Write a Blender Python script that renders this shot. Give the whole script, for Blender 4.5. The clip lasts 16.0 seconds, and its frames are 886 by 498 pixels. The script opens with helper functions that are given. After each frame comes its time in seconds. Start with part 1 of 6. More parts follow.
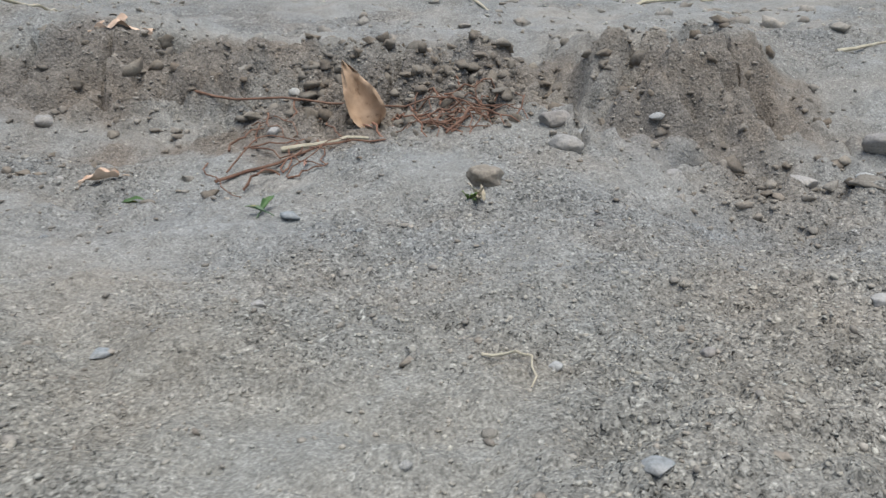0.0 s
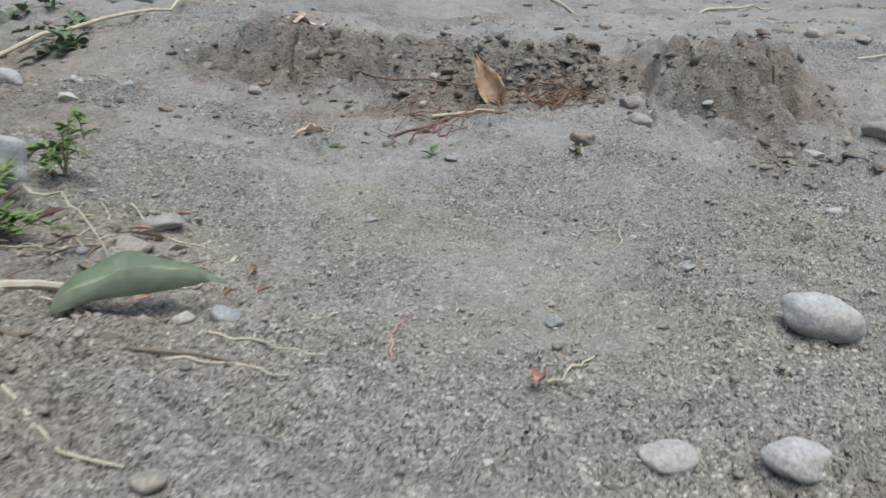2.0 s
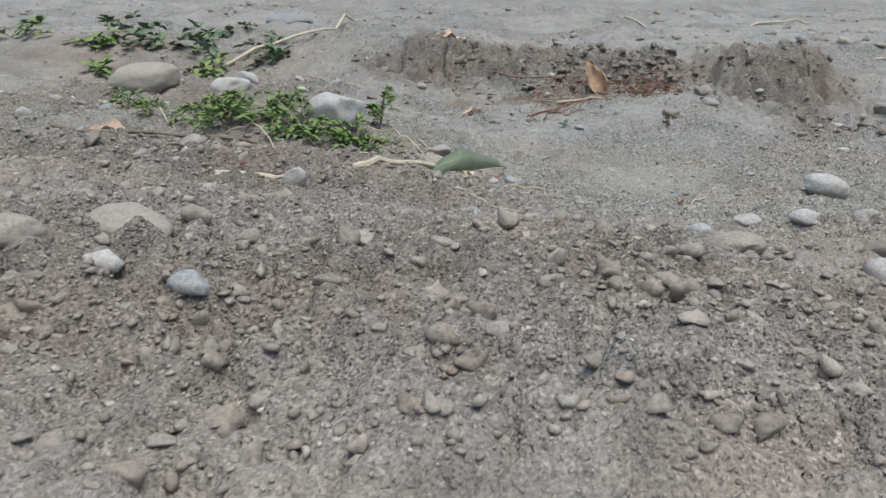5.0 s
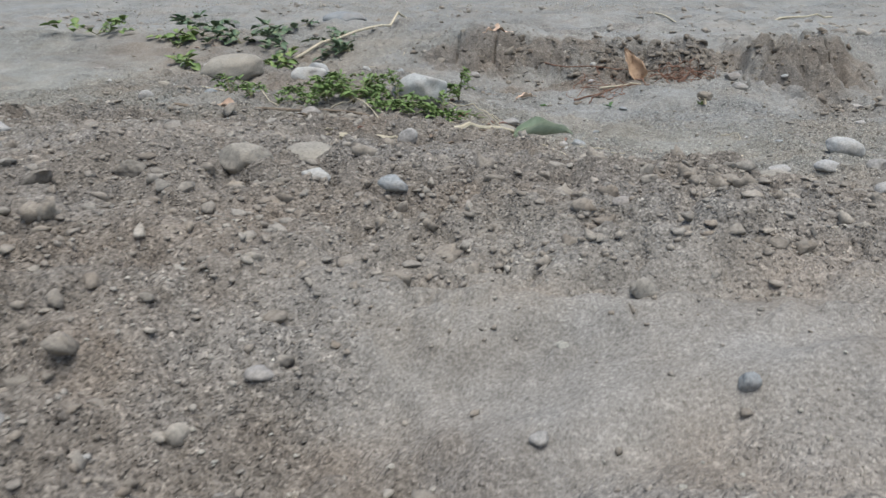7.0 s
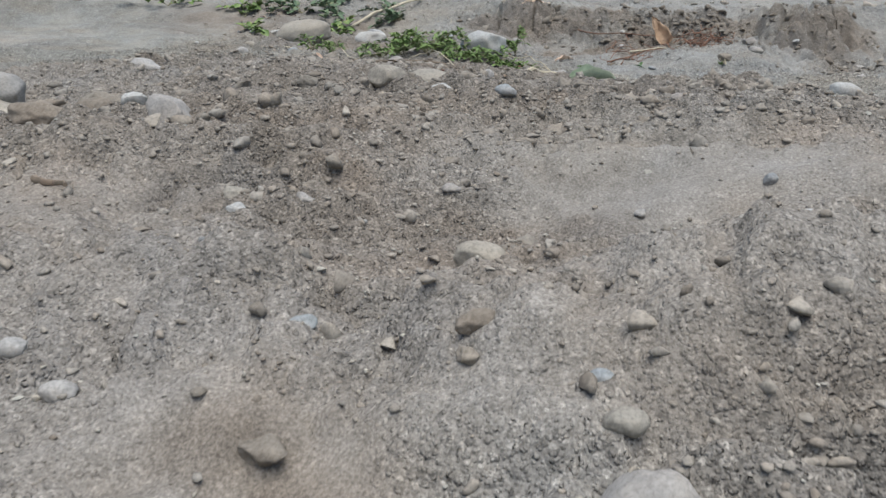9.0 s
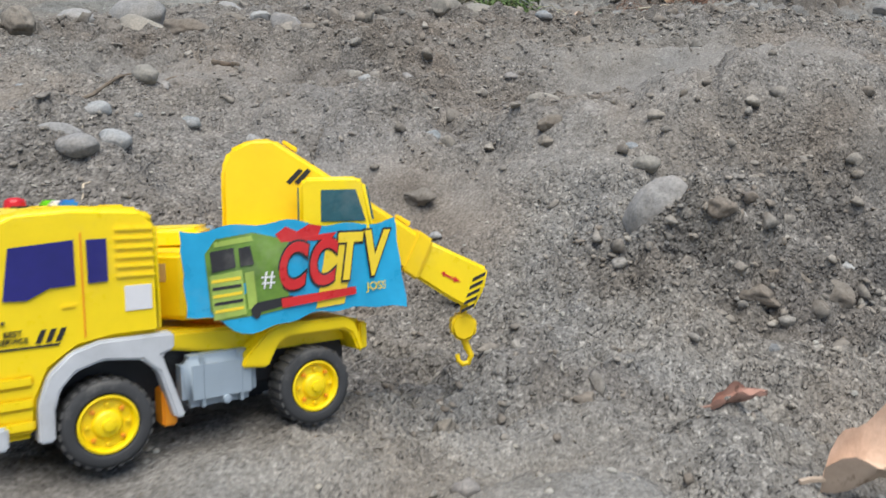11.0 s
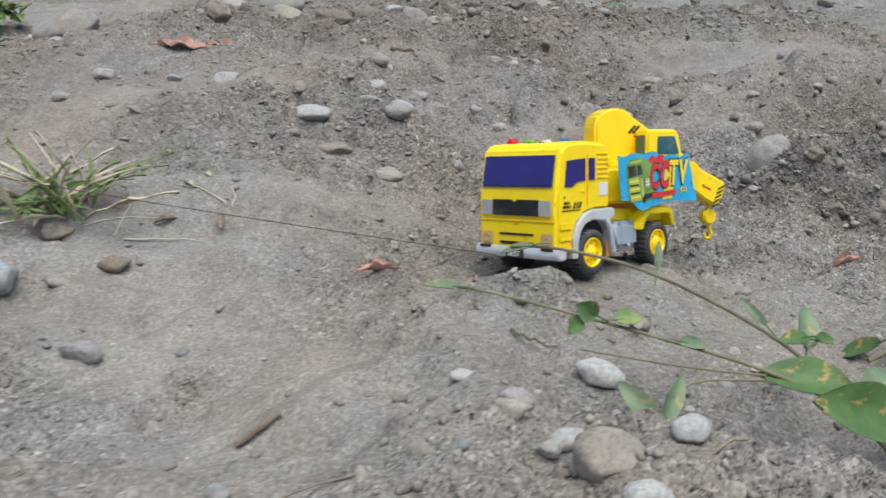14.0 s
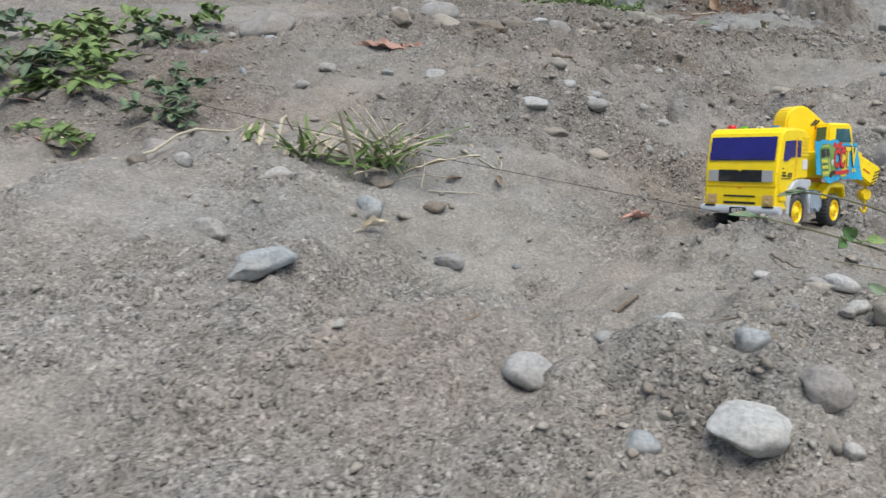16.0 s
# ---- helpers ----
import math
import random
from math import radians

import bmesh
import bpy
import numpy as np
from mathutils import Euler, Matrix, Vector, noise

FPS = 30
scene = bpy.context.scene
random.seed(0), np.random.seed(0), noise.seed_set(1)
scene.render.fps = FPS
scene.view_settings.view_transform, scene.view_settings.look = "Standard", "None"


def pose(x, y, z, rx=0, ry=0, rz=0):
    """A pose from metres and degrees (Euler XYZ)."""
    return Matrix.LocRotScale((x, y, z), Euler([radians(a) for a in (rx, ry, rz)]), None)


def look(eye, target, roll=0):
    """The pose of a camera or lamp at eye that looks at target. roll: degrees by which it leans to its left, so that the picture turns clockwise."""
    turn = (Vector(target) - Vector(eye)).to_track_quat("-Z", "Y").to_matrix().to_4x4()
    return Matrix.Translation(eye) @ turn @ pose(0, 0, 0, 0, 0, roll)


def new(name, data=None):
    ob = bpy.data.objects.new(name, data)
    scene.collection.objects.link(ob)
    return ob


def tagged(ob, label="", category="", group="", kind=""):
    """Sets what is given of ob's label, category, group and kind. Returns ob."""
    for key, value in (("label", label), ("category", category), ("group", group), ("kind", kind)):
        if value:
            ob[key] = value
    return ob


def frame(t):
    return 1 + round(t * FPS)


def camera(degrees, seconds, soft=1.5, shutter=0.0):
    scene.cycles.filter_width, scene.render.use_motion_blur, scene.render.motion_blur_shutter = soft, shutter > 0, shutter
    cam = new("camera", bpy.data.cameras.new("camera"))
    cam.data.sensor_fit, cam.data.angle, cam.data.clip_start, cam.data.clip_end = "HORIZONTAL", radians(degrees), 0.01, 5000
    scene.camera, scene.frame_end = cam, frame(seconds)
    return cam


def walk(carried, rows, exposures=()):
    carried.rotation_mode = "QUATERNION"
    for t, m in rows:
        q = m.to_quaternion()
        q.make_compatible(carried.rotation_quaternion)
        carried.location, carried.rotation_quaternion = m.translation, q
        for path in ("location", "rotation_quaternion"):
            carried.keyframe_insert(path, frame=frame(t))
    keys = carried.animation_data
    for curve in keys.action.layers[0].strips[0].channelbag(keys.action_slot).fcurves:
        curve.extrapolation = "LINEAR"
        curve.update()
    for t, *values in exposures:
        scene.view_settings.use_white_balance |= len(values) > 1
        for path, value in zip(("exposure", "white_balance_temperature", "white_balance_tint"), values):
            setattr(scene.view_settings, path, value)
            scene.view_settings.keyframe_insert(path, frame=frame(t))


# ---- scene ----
cam = camera(57.4, 16.0, 1.5, 0.28)
METRES, EYE, TILT, LEAN, TURN = 3.0, 0.277, -20.0, 0.0, 0.0
ROWS = [
    (0.0, 0.0, 0.0, 0.0, 0.0, 0.0, -0.0),
    (0.5, -0.0157, -0.0242, -0.0036, 0.31, 0.07, -0.38),
    (1.0, -0.0291, -0.0601, -0.0152, 0.53, 0.07, -0.77),
    (1.5, -0.0273, -0.0984, -0.0233, 0.83, -0.23, -1.78),
    (2.0, -0.0291, -0.1459, -0.0318, 3.81, -0.78, -2.85),
    (2.5, -0.0374, -0.1775, -0.0427, 4.95, -1.38, -3.28),
    (3.0, -0.0475, -0.2113, -0.0481, 4.84, -1.55, -3.37),
    (3.5, -0.0553, -0.2492, -0.0597, 4.76, -1.14, -3.45),
    (4.0, -0.0707, -0.2987, -0.0756, 4.91, -0.04, -3.1),
    (4.5, -0.0781, -0.3312, -0.0851, 6.08, 0.23, -2.97),
    (7.0, -0.1084, -0.438, -0.1264, 8.05, 0.4, -2.85),
    (7.5, -0.1181, -0.466, -0.1442, 9.43, -0.31, -2.92),
    (8.0, -0.1283, -0.4927, -0.155, 8.94, -0.58, -3.12),
    (10.5, -0.1369, -0.6209, -0.2056, 8.55, -1.04, -3.15),
    (11.0, -0.1427, -0.6447, -0.2242, 8.82, -2.07, -3.25),
    (11.5, -0.1541, -0.6603, -0.2317, 5.12, -3.36, -3.36),
    (12.0, -0.1716, -0.6832, -0.2363, 0.41, -6.0, -3.0),
    (12.5, -0.1807, -0.7066, -0.2353, 0.31, -6.31, -2.58),
    (13.0, -0.1955, -0.7296, -0.2358, 1.68, -4.46, -2.45),
    (13.5, -0.213, -0.7461, -0.2397, 2.25, -4.03, -2.54),
    (14.0, -0.241, -0.7743, -0.2434, 3.05, -3.75, -3.23),
    (14.5, -0.2648, -0.801, -0.2499, 3.38, -3.48, -3.99),
    (15.0, -0.2776, -0.8203, -0.2585, 3.67, -3.25, -4.43),
    (15.5, -0.2966, -0.8371, -0.2651, 3.92, -3.11, -4.93),
    (16.0, -0.3228, -0.8601, -0.2677, 4.24, -3.15, -5.44),
]
walk(cam, [(t, pose(0, 0, EYE, TILT, LEAN, TURN) @ pose(METRES * x, METRES * y, METRES * z, 90 + pitch, roll, yaw)) for t, x, y, z, yaw, pitch, roll in ROWS])

# ---- light ----
world = bpy.data.worlds.new("sky")
scene.world = world
world.use_nodes = True
wn = world.node_tree.nodes
sky = wn.new("ShaderNodeTexSky")
sky.sky_type = "NISHITA"
sky.sun_disc = False
sky.sun_elevation = radians(79)
sky.sun_rotation = radians(148)
sky.altitude = 200
sky.air_density, sky.dust_density = 1.2, 3.0
wn["Background"].inputs["Strength"].default_value = 0.085
world.node_tree.links.new(sky.outputs["Color"], wn["Background"].inputs["Color"])
sun_lamp = bpy.data.lights.new("sun", "SUN")
sun_lamp.energy, sun_lamp.angle, sun_lamp.color = 2.3, radians(58), (0.985, 0.97, 0.925)
sun = new("sun", sun_lamp)
sun.matrix_world = look((0, 0, 0), (-0.10, 0.16, -1.0))
scene.view_settings.exposure = 0.71


# ---- materials ----
def material(name, rough=0.8, metal=0.0, spec=0.3):
    m = bpy.data.materials.new(name)
    m.use_nodes = True
    nt = m.node_tree
    b = nt.nodes["Principled BSDF"]
    b.inputs["Roughness"].default_value = rough
    b.inputs["Metallic"].default_value = metal
    b.inputs["Specular IOR Level"].default_value = spec
    return m, nt, b


def node(nt, kind, **values):
    n = nt.nodes.new(kind)
    for k, v in values.items():
        n.inputs[k.replace("_", " ")].default_value = v
    return n


def ramp(nt, source, *stops):
    r = nt.nodes.new("ShaderNodeValToRGB")
    e = r.color_ramp.elements
    while len(e) < len(stops):
        e.new(0.5)
    for s, (p, c) in zip(e, stops):
        s.position, s.color = p, (*c, 1)
    nt.links.new(source, r.inputs["Fac"])
    return r.outputs["Color"]


def mix(nt, fac, a, b, kind="MIX"):
    n = nt.nodes.new("ShaderNodeMix")
    n.data_type, n.blend_type = "RGBA", kind
    for sock, v in ((n.inputs[0], fac), (n.inputs[6], a), (n.inputs[7], b)):
        if isinstance(v, (int, float)):
            sock.default_value = v
        elif isinstance(v, tuple):
            sock.default_value = (*v, 1)
        else:
            nt.links.new(v, sock)
    return n.outputs[2]


def noise_out(nt, co, scale, detail=4.0, rough=0.6):
    n = node(nt, "ShaderNodeTexNoise", Scale=scale, Detail=detail, Roughness=rough)
    nt.links.new(co, n.inputs["Vector"])
    return n.outputs["Fac"]


def bump(nt, b, source, strength, distance, below=None):
    n = node(nt, "ShaderNodeBump", Strength=strength, Distance=distance)
    nt.links.new(source, n.inputs["Height"])
    if below:
        nt.links.new(below, n.inputs["Normal"])
    nt.links.new(n.outputs["Normal"], b.inputs["Normal"])
    return n.outputs["Normal"]


def coords(nt):
    return nt.nodes.new("ShaderNodeTexCoord").outputs["Object"]


def ground_material():
    m, nt, b = material("sandy_soil", 0.95, 0, 0.15)
    co = coords(nt)

    def value(name):
        n = nt.nodes.new("ShaderNodeAttribute")
        n.attribute_name = name
        return n.outputs["Fac"]

    def madd(a, k, c):
        n = nt.nodes.new("ShaderNodeMath")
        n.operation = "MULTIPLY_ADD"
        nt.links.new(a, n.inputs[0])
        n.inputs[1].default_value = k
        if isinstance(c, float):
            n.inputs[2].default_value = c
        else:
            nt.links.new(c, n.inputs[2])
        return n.outputs[0]

    grains = noise_out(nt, co, 420, 3, 0.7)
    patches = noise_out(nt, co, 3.2, 6, 0.62)
    blot = noise_out(nt, co, 19, 6, 0.68)
    grit, crumb = value("grit"), value("crumb")
    # bluish washed sand, warm dust and brown soil
    sand = ramp(nt, grains, (0.30, (0.160, 0.160, 0.143)), (0.5, (0.256, 0.255, 0.229)), (0.70, (0.40, 0.40, 0.362)))
    dust = ramp(nt, grains, (0.30, (0.205, 0.193, 0.172)), (0.5, (0.292, 0.277, 0.252)), (0.70, (0.39, 0.372, 0.342)))
    soil = ramp(nt, grains, (0.32, (0.124, 0.111, 0.095)), (0.5, (0.208, 0.190, 0.166)), (0.70, (0.31, 0.285, 0.252)))
    pale = ramp(nt, grains, (0.30, (0.195, 0.200, 0.194)), (0.5, (0.272, 0.279, 0.271)), (0.70, (0.365, 0.373, 0.363)))
    base = mix(nt, grit, dust, sand)
    base = mix(nt, value("wash"), base, pale)
    f = ramp(nt, madd(patches, 0.55, value("damp_and_shade")), (0.30, (0, 0, 0)), (1.0, (1, 1, 1)))
    base = mix(nt, f, base, soil)
    # darkest soil, which also paints in the shade of hollows and bank face
    wet_and_shaded = ramp(nt, grains, (0.32, (0.060, 0.050, 0.041)), (0.5, (0.105, 0.089, 0.074)), (0.70, (0.17, 0.148, 0.125)))
    base = mix(nt, ramp(nt, madd(patches, 0.3, value("damp_and_shade")), (1.00, (0, 0, 0)), (1.40, (1, 1, 1))), base, wet_and_shaded)
    tone = ramp(nt, blot, (0.30, (0.70, 0.685, 0.67)), (0.52, (0.86, 0.855, 0.85)), (0.72, (0.98, 0.98, 0.985)))
    base = mix(nt, 1.0, base, tone, "MULTIPLY")
    # broad lilac and ochre casts
    cast = ramp(nt, noise_out(nt, co, 5.5, 3, 0.55), (0.34, (0.97, 0.995, 1.03)), (0.5, (1.0, 1.0, 1.0)), (0.66, (1.035, 0.99, 0.95)))
    base = mix(nt, 1.0, base, cast, "MULTIPLY")
    # pale and dark mineral grains, thick where the sand is gritty
    for scale, low, high, share in ((240.0, 0.42, 1.75, 0.75), (470.0, 0.48, 1.7, 0.8)):
        v = node(nt, "ShaderNodeTexVoronoi", Scale=scale)
        nt.links.new(co, v.inputs["Vector"])
        speck = ramp(nt, v.outputs["Color"], (0.08, (low, low, low)), (0.30, (0.93, 0.925, 0.92)), (0.74, (1.0, 1.0, 1.0)), (0.96, (high, high, high * 0.99)))
        base = mix(nt, madd(crumb, share - 0.22, 0.22), base, speck, "MULTIPLY")
    nt.links.new(base, b.inputs["Base Color"])
    # crumbs of three sizes, thick in places and worn smooth in others
    warp = nt.nodes.new("ShaderNodeVectorMath")
    warp.operation = "MULTIPLY_ADD"
    nz = node(nt, "ShaderNodeTexNoise", Scale=60.0, Detail=3.0)
    nt.links.new(co, nz.inputs["Vector"])
    nt.links.new(nz.outputs["Color"], warp.inputs[0])
    warp.inputs[1].default_value = (0.003, 0.003, 0.003)
    nt.links.new(co, warp.inputs[2])
    last = None
    for scale, deep in ((105.0, 0.0036), (210.0, 0.0034), (430.0, 0.0024)):
        c = node(nt, "ShaderNodeTexVoronoi", Scale=scale, Randomness=1.0)
        nt.links.new(warp.outputs[0], c.inputs["Vector"])
        dome = ramp(nt, c.outputs["Distance"], (0.0, (1, 1, 1)), (0.30, (0.80, 0.80, 0.80)), (0.62, (0, 0, 0)))
        pick = ramp(nt, c.outputs["Color"], (0.35, (0.05, 0.05, 0.05)), (0.80, (1, 1, 1)))
        last = bump(nt, b, mix(nt, 1.0, mix(nt, 1.0, dome, pick, "MULTIPLY"), madd(crumb, 0.93, 0.07), "MULTIPLY"), 0.85, deep, last)
    last = bump(nt, b, noise_out(nt, co, 46, 6, 0.66), 0.45, 0.006, last)
    bump(nt, b, grains, 0.4, 0.0010, last)
    return m


def stone_material(name, low, high, tint=(0.33, 0.30, 0.26), island=False, rough=0.85, grain=1.0):
    m, nt, b = material(name, rough, 0, 0.25)
    co = coords(nt)
    base = ramp(nt, noise_out(nt, co, 38 * grain, 6, 0.65), (0.3, low), (0.7, high))
    stain = ramp(nt, noise_out(nt, co, 14 * grain, 4, 0.6), (0.46, (0, 0, 0)), (0.66, (0.8, 0.8, 0.8)))
    base = mix(nt, stain, base, tint)
    dots = ramp(nt, noise_out(nt, co, 330, 2, 0.7), (0.36, (0.6, 0.6, 0.6)), (0.5, (1, 1, 1)), (0.68, (1.25, 1.25, 1.25)))
    base = mix(nt, 0.5, base, dots, "MULTIPLY")
    if island:
        g = nt.nodes.new("ShaderNodeNewGeometry")
        rnd = g.outputs["Random Per Island"]
    else:
        rnd = nt.nodes.new("ShaderNodeObjectInfo").outputs["Random"]
    if island:
        vary = ramp(nt, rnd, (0.0, (0.686, 0.678, 0.669)), (0.3, (0.862, 0.827, 0.792)), (0.6, (0.827, 0.845, 0.862)), (0.9, (0.950, 0.942, 0.924)), (1.0, (1.162, 1.153, 1.135)))
    else:
        vary = ramp(nt, rnd, (0.0, (0.722, 0.714, 0.714)), (0.25, (0.843, 0.808, 0.783)), (0.5, (0.800, 0.817, 0.834)), (0.8, (0.903, 0.894, 0.877)), (1.0, (1.015, 1.006, 0.998)))
    base = mix(nt, 1.0, base, vary, "MULTIPLY")
    nt.links.new(base, b.inputs["Base Color"])
    n1 = bump(nt, b, noise_out(nt, co, 60 * grain, 6, 0.65), 0.5, 0.004)
    bump(nt, b, noise_out(nt, co, 400, 3, 0.6), 0.35, 0.001, n1)
    return m


def plain(name, colour, rough=0.45, metal=0.0, spec=0.5, wear=0.25, dust=(0.42, 0.39, 0.34), dusty=0.35, scale=55):
    """Moulded plastic or metal with scuffs and dust."""
    m, nt, b = material(name, rough, metal, spec)
    co = coords(nt)
    tone = ramp(nt, noise_out(nt, co, scale, 5, 0.65), (0.25, tuple(c * (1 - wear) for c in colour)), (0.7, colour))
    film = ramp(nt, noise_out(nt, co, scale * 0.6, 6, 0.7), (0.55, (0, 0, 0)), (0.85, (dusty, dusty, dusty)))
    nt.links.new(mix(nt, film, tone, dust), b.inputs["Base Color"])
    r = ramp(nt, noise_out(nt, co, scale * 2, 4, 0.6), (0.3, (rough * 0.8,) * 3), (0.75, (min(1, rough * 1.5),) * 3))
    nt.links.new(r, b.inputs["Roughness"])
    bump(nt, b, noise_out(nt, co, scale * 7, 3, 0.6), 0.12, 0.0006)
    return m


def leaf_material(name, low, high, spots=None, rough=0.55):
    m, nt, b = material(name, rough, 0, 0.35)
    co = coords(nt)
    base = ramp(nt, noise_out(nt, co, 60, 5, 0.6), (0.3, low), (0.7, high))
    if spots:
        sp = ramp(nt, noise_out(nt, co, 85, 4, 0.65), (0.60, (0, 0, 0)), (0.69, (0.85, 0.85, 0.85)))
        base = mix(nt, sp, base, spots)
    rnd = nt.nodes.new("ShaderNodeNewGeometry").outputs["Random Per Island"]
    vary = ramp(nt, rnd, (0.0, (0.572, 0.634, 0.616)), (1.0, (1.144, 1.074, 1.012)))
    nt.links.new(mix(nt, 1.0, base, vary, "MULTIPLY"), b.inputs["Base Color"])
    bump(nt, b, noise_out(nt, co, 220, 4, 0.6), 0.35, 0.001)
    return m


SOIL = ground_material()
PEBBLE = stone_material("gravel", (0.30, 0.292, 0.255), (0.47, 0.46, 0.41), island=True)
CLOD = stone_material("soil_clod", (0.22, 0.203, 0.176), (0.38, 0.357, 0.315), (0.23, 0.203, 0.17), island=True, rough=0.97)
DAMPCLOD = stone_material("damp_soil_clod", (0.15, 0.132, 0.110), (0.28, 0.255, 0.215), (0.17, 0.14, 0.11), island=True, rough=0.97)
STONES = {
    "pale": stone_material("pale_granite", (0.34, 0.345, 0.335), (0.51, 0.52, 0.508), (0.34, 0.32, 0.285)),
    "grey": stone_material("grey_stone", (0.25, 0.245, 0.235), (0.40, 0.392, 0.372), (0.32, 0.295, 0.26)),
    "blue": stone_material("blue_grey_stone", (0.22, 0.245, 0.255), (0.38, 0.41, 0.42), (0.31, 0.30, 0.28)),
    "tan": stone_material("tan_stone", (0.25, 0.234, 0.20), (0.37, 0.35, 0.305), (0.33, 0.30, 0.25)),
    "brown": stone_material("brown_earth_lump", (0.175, 0.157, 0.132), (0.32, 0.295, 0.252), (0.21, 0.18, 0.145), rough=0.97),
}
YELLOW = plain("yellow_plastic", (0.98, 0.715, 0.004), 0.30, wear=0.10, dusty=0.16)
YELLOW2 = plain("golden_yellow_plastic", (0.96, 0.66, 0.004), 0.36, wear=0.10, dusty=0.12)
SILVER = plain("silver_paint", (0.66, 0.68, 0.70), 0.42, 0.25, wear=0.2, dusty=0.3)
TANKGREY = plain("grey_plastic", (0.33, 0.40, 0.46), 0.5, wear=0.15, dusty=0.3)
GLASS = plain("dark_blue_window", (0.020, 0.017, 0.185), 0.16, spec=0.5, wear=0.3, dust=(0.08, 0.08, 0.15), dusty=0.35)
TEAL = plain("teal_window_sticker", (0.03, 0.13, 0.16), 0.3, wear=0.5, dusty=0.3)
BLACK = plain("black_plastic", (0.018, 0.018, 0.02), 0.5, dusty=0.25)
RUBBER = plain("dusty_rubber", (0.062, 0.064, 0.066), 0.85, spec=0.2, dusty=0.85, dust=(0.24, 0.23, 0.21))
LENS = plain("grey_lamp_lens", (0.42, 0.42, 0.42), 0.3, dusty=0.3)
AMBER = plain("faded_amber_lens", (0.62, 0.42, 0.18), 0.4, wear=0.3, dusty=0.5, dust=(0.6, 0.45, 0.2))
RED = plain("red_button", (0.55, 0.012, 0.02), 0.25, wear=0.15, dusty=0.1)
GREEN = plain("green_button", (0.17, 0.62, 0.01), 0.35, wear=0.1, dusty=0.1)
WHITE = plain("white_plastic", (0.75, 0.75, 0.76), 0.4, wear=0.1, dusty=0.2)
BLUE = plain("blue_button", (0.02, 0.22, 0.62), 0.35, wear=0.1, dusty=0.1)
ORANGE = plain("orange_plastic", (0.85, 0.30, 0.01), 0.4, wear=0.1, dusty=0.1)
PRINT_BLUE = plain("sky_blue_print", (0.015, 0.36, 0.62), 0.3, wear=0.25, dusty=0.25)
PRINT_RED = plain("red_print", (0.60, 0.02, 0.02), 0.3, wear=0.2, dusty=0.15)
PRINT_GREEN = plain("green_print", (0.17, 0.32, 0.04), 0.3, wear=0.7, dusty=0.3)
PRINT_PALE = plain("lime_print", (0.40, 0.55, 0.10), 0.3, wear=0.5, dusty=0.2)
PRINT_YELLOW = plain("yellow_print", (0.85, 0.62, 0.03), 0.3, wear=0.15, dusty=0.15)
STRING = plain("dark_thread", (0.06, 0.045, 0.045), 0.9)
DRYLEAF = leaf_material("dry_brown_leaf", (0.44, 0.325, 0.25), (0.70, 0.56, 0.45), (0.30, 0.21, 0.15), 0.75)
TANLEAF = leaf_material("orange_brown_leaf", (0.36, 0.235, 0.155), (0.56, 0.385, 0.27), (0.27, 0.17, 0.11), 0.75)
PINKLEAF = leaf_material("reddish_dry_leaf", (0.32, 0.185, 0.145), (0.50, 0.315, 0.26), (0.20, 0.125, 0.10), 0.75)
LEAF = leaf_material("spotted_green_leaf", (0.045, 0.105, 0.033), (0.088, 0.172, 0.06), (0.36, 0.27, 0.10))
LEAF2 = leaf_material("dusty_green_leaf", (0.075, 0.135, 0.078), (0.165, 0.235, 0.145), (0.30, 0.27, 0.14))
PALELEAF = leaf_material("pale_sage_leaf", (0.30, 0.37, 0.27), (0.46, 0.53, 0.41), (0.46, 0.46, 0.32))
GRASS = leaf_material("weed_green", (0.10, 0.175, 0.05), (0.22, 0.32, 0.11), (0.30, 0.27, 0.11))
MINT = leaf_material("pale_mint_leaf", (0.48, 0.58, 0.40), (0.68, 0.76, 0.58), None, 0.7)
STRAW = leaf_material("straw", (0.44, 0.385, 0.29), (0.64, 0.58, 0.47), None, 0.8)
TWIG = leaf_material("brown_twig", (0.14, 0.108, 0.085), (0.29, 0.232, 0.185), None, 0.9)
ROOT = leaf_material("reddish_root", (0.15, 0.080, 0.057), (0.29, 0.165, 0.12), None, 0.9)
STEM = leaf_material("olive_stem", (0.15, 0.145, 0.085), (0.27, 0.25, 0.16))


# ---- mesh helpers ----
def link(name, me, mat, parent=None, label="", smooth=False):
    me.materials.append(mat)
    if smooth:
        me.shade_smooth()
        me.set_sharp_from_angle(angle=radians(smooth if smooth > 1 else 50))
    ob = new(name, me)
    if parent:
        ob.parent = parent
    if label:
        ob["label"] = label
    return ob


def part(name, bm, mat, parent=None, label="", smooth=False):
    bmesh.ops.recalc_face_normals(bm, faces=bm.faces)
    me = bpy.data.meshes.new(name)
    bm.to_mesh(me)
    bm.free()
    return link(name, me, mat, parent, label, smooth)


def rounded(bm, size, segments=2):
    if size:
        segments = 3 if size > 0.0016 else segments
        bmesh.ops.bevel(bm, geom=[e for e in bm.edges if e.calc_face_angle(0) > 0.3], offset=size, segments=segments, affect="EDGES", clamp_overlap=True)
    return bm


def box(x0, x1, y0, y1, z0, z1, r=0.0008):
    bm = bmesh.new()
    bmesh.ops.create_cube(bm, size=1)
    for v in bm.verts:
        v.co = ((x0 + x1) / 2 + v.co.x * (x1 - x0), (y0 + y1) / 2 + v.co.y * (y1 - y0), (z0 + z1) / 2 + v.co.z * (z1 - z0))
    return rounded(bm, r)


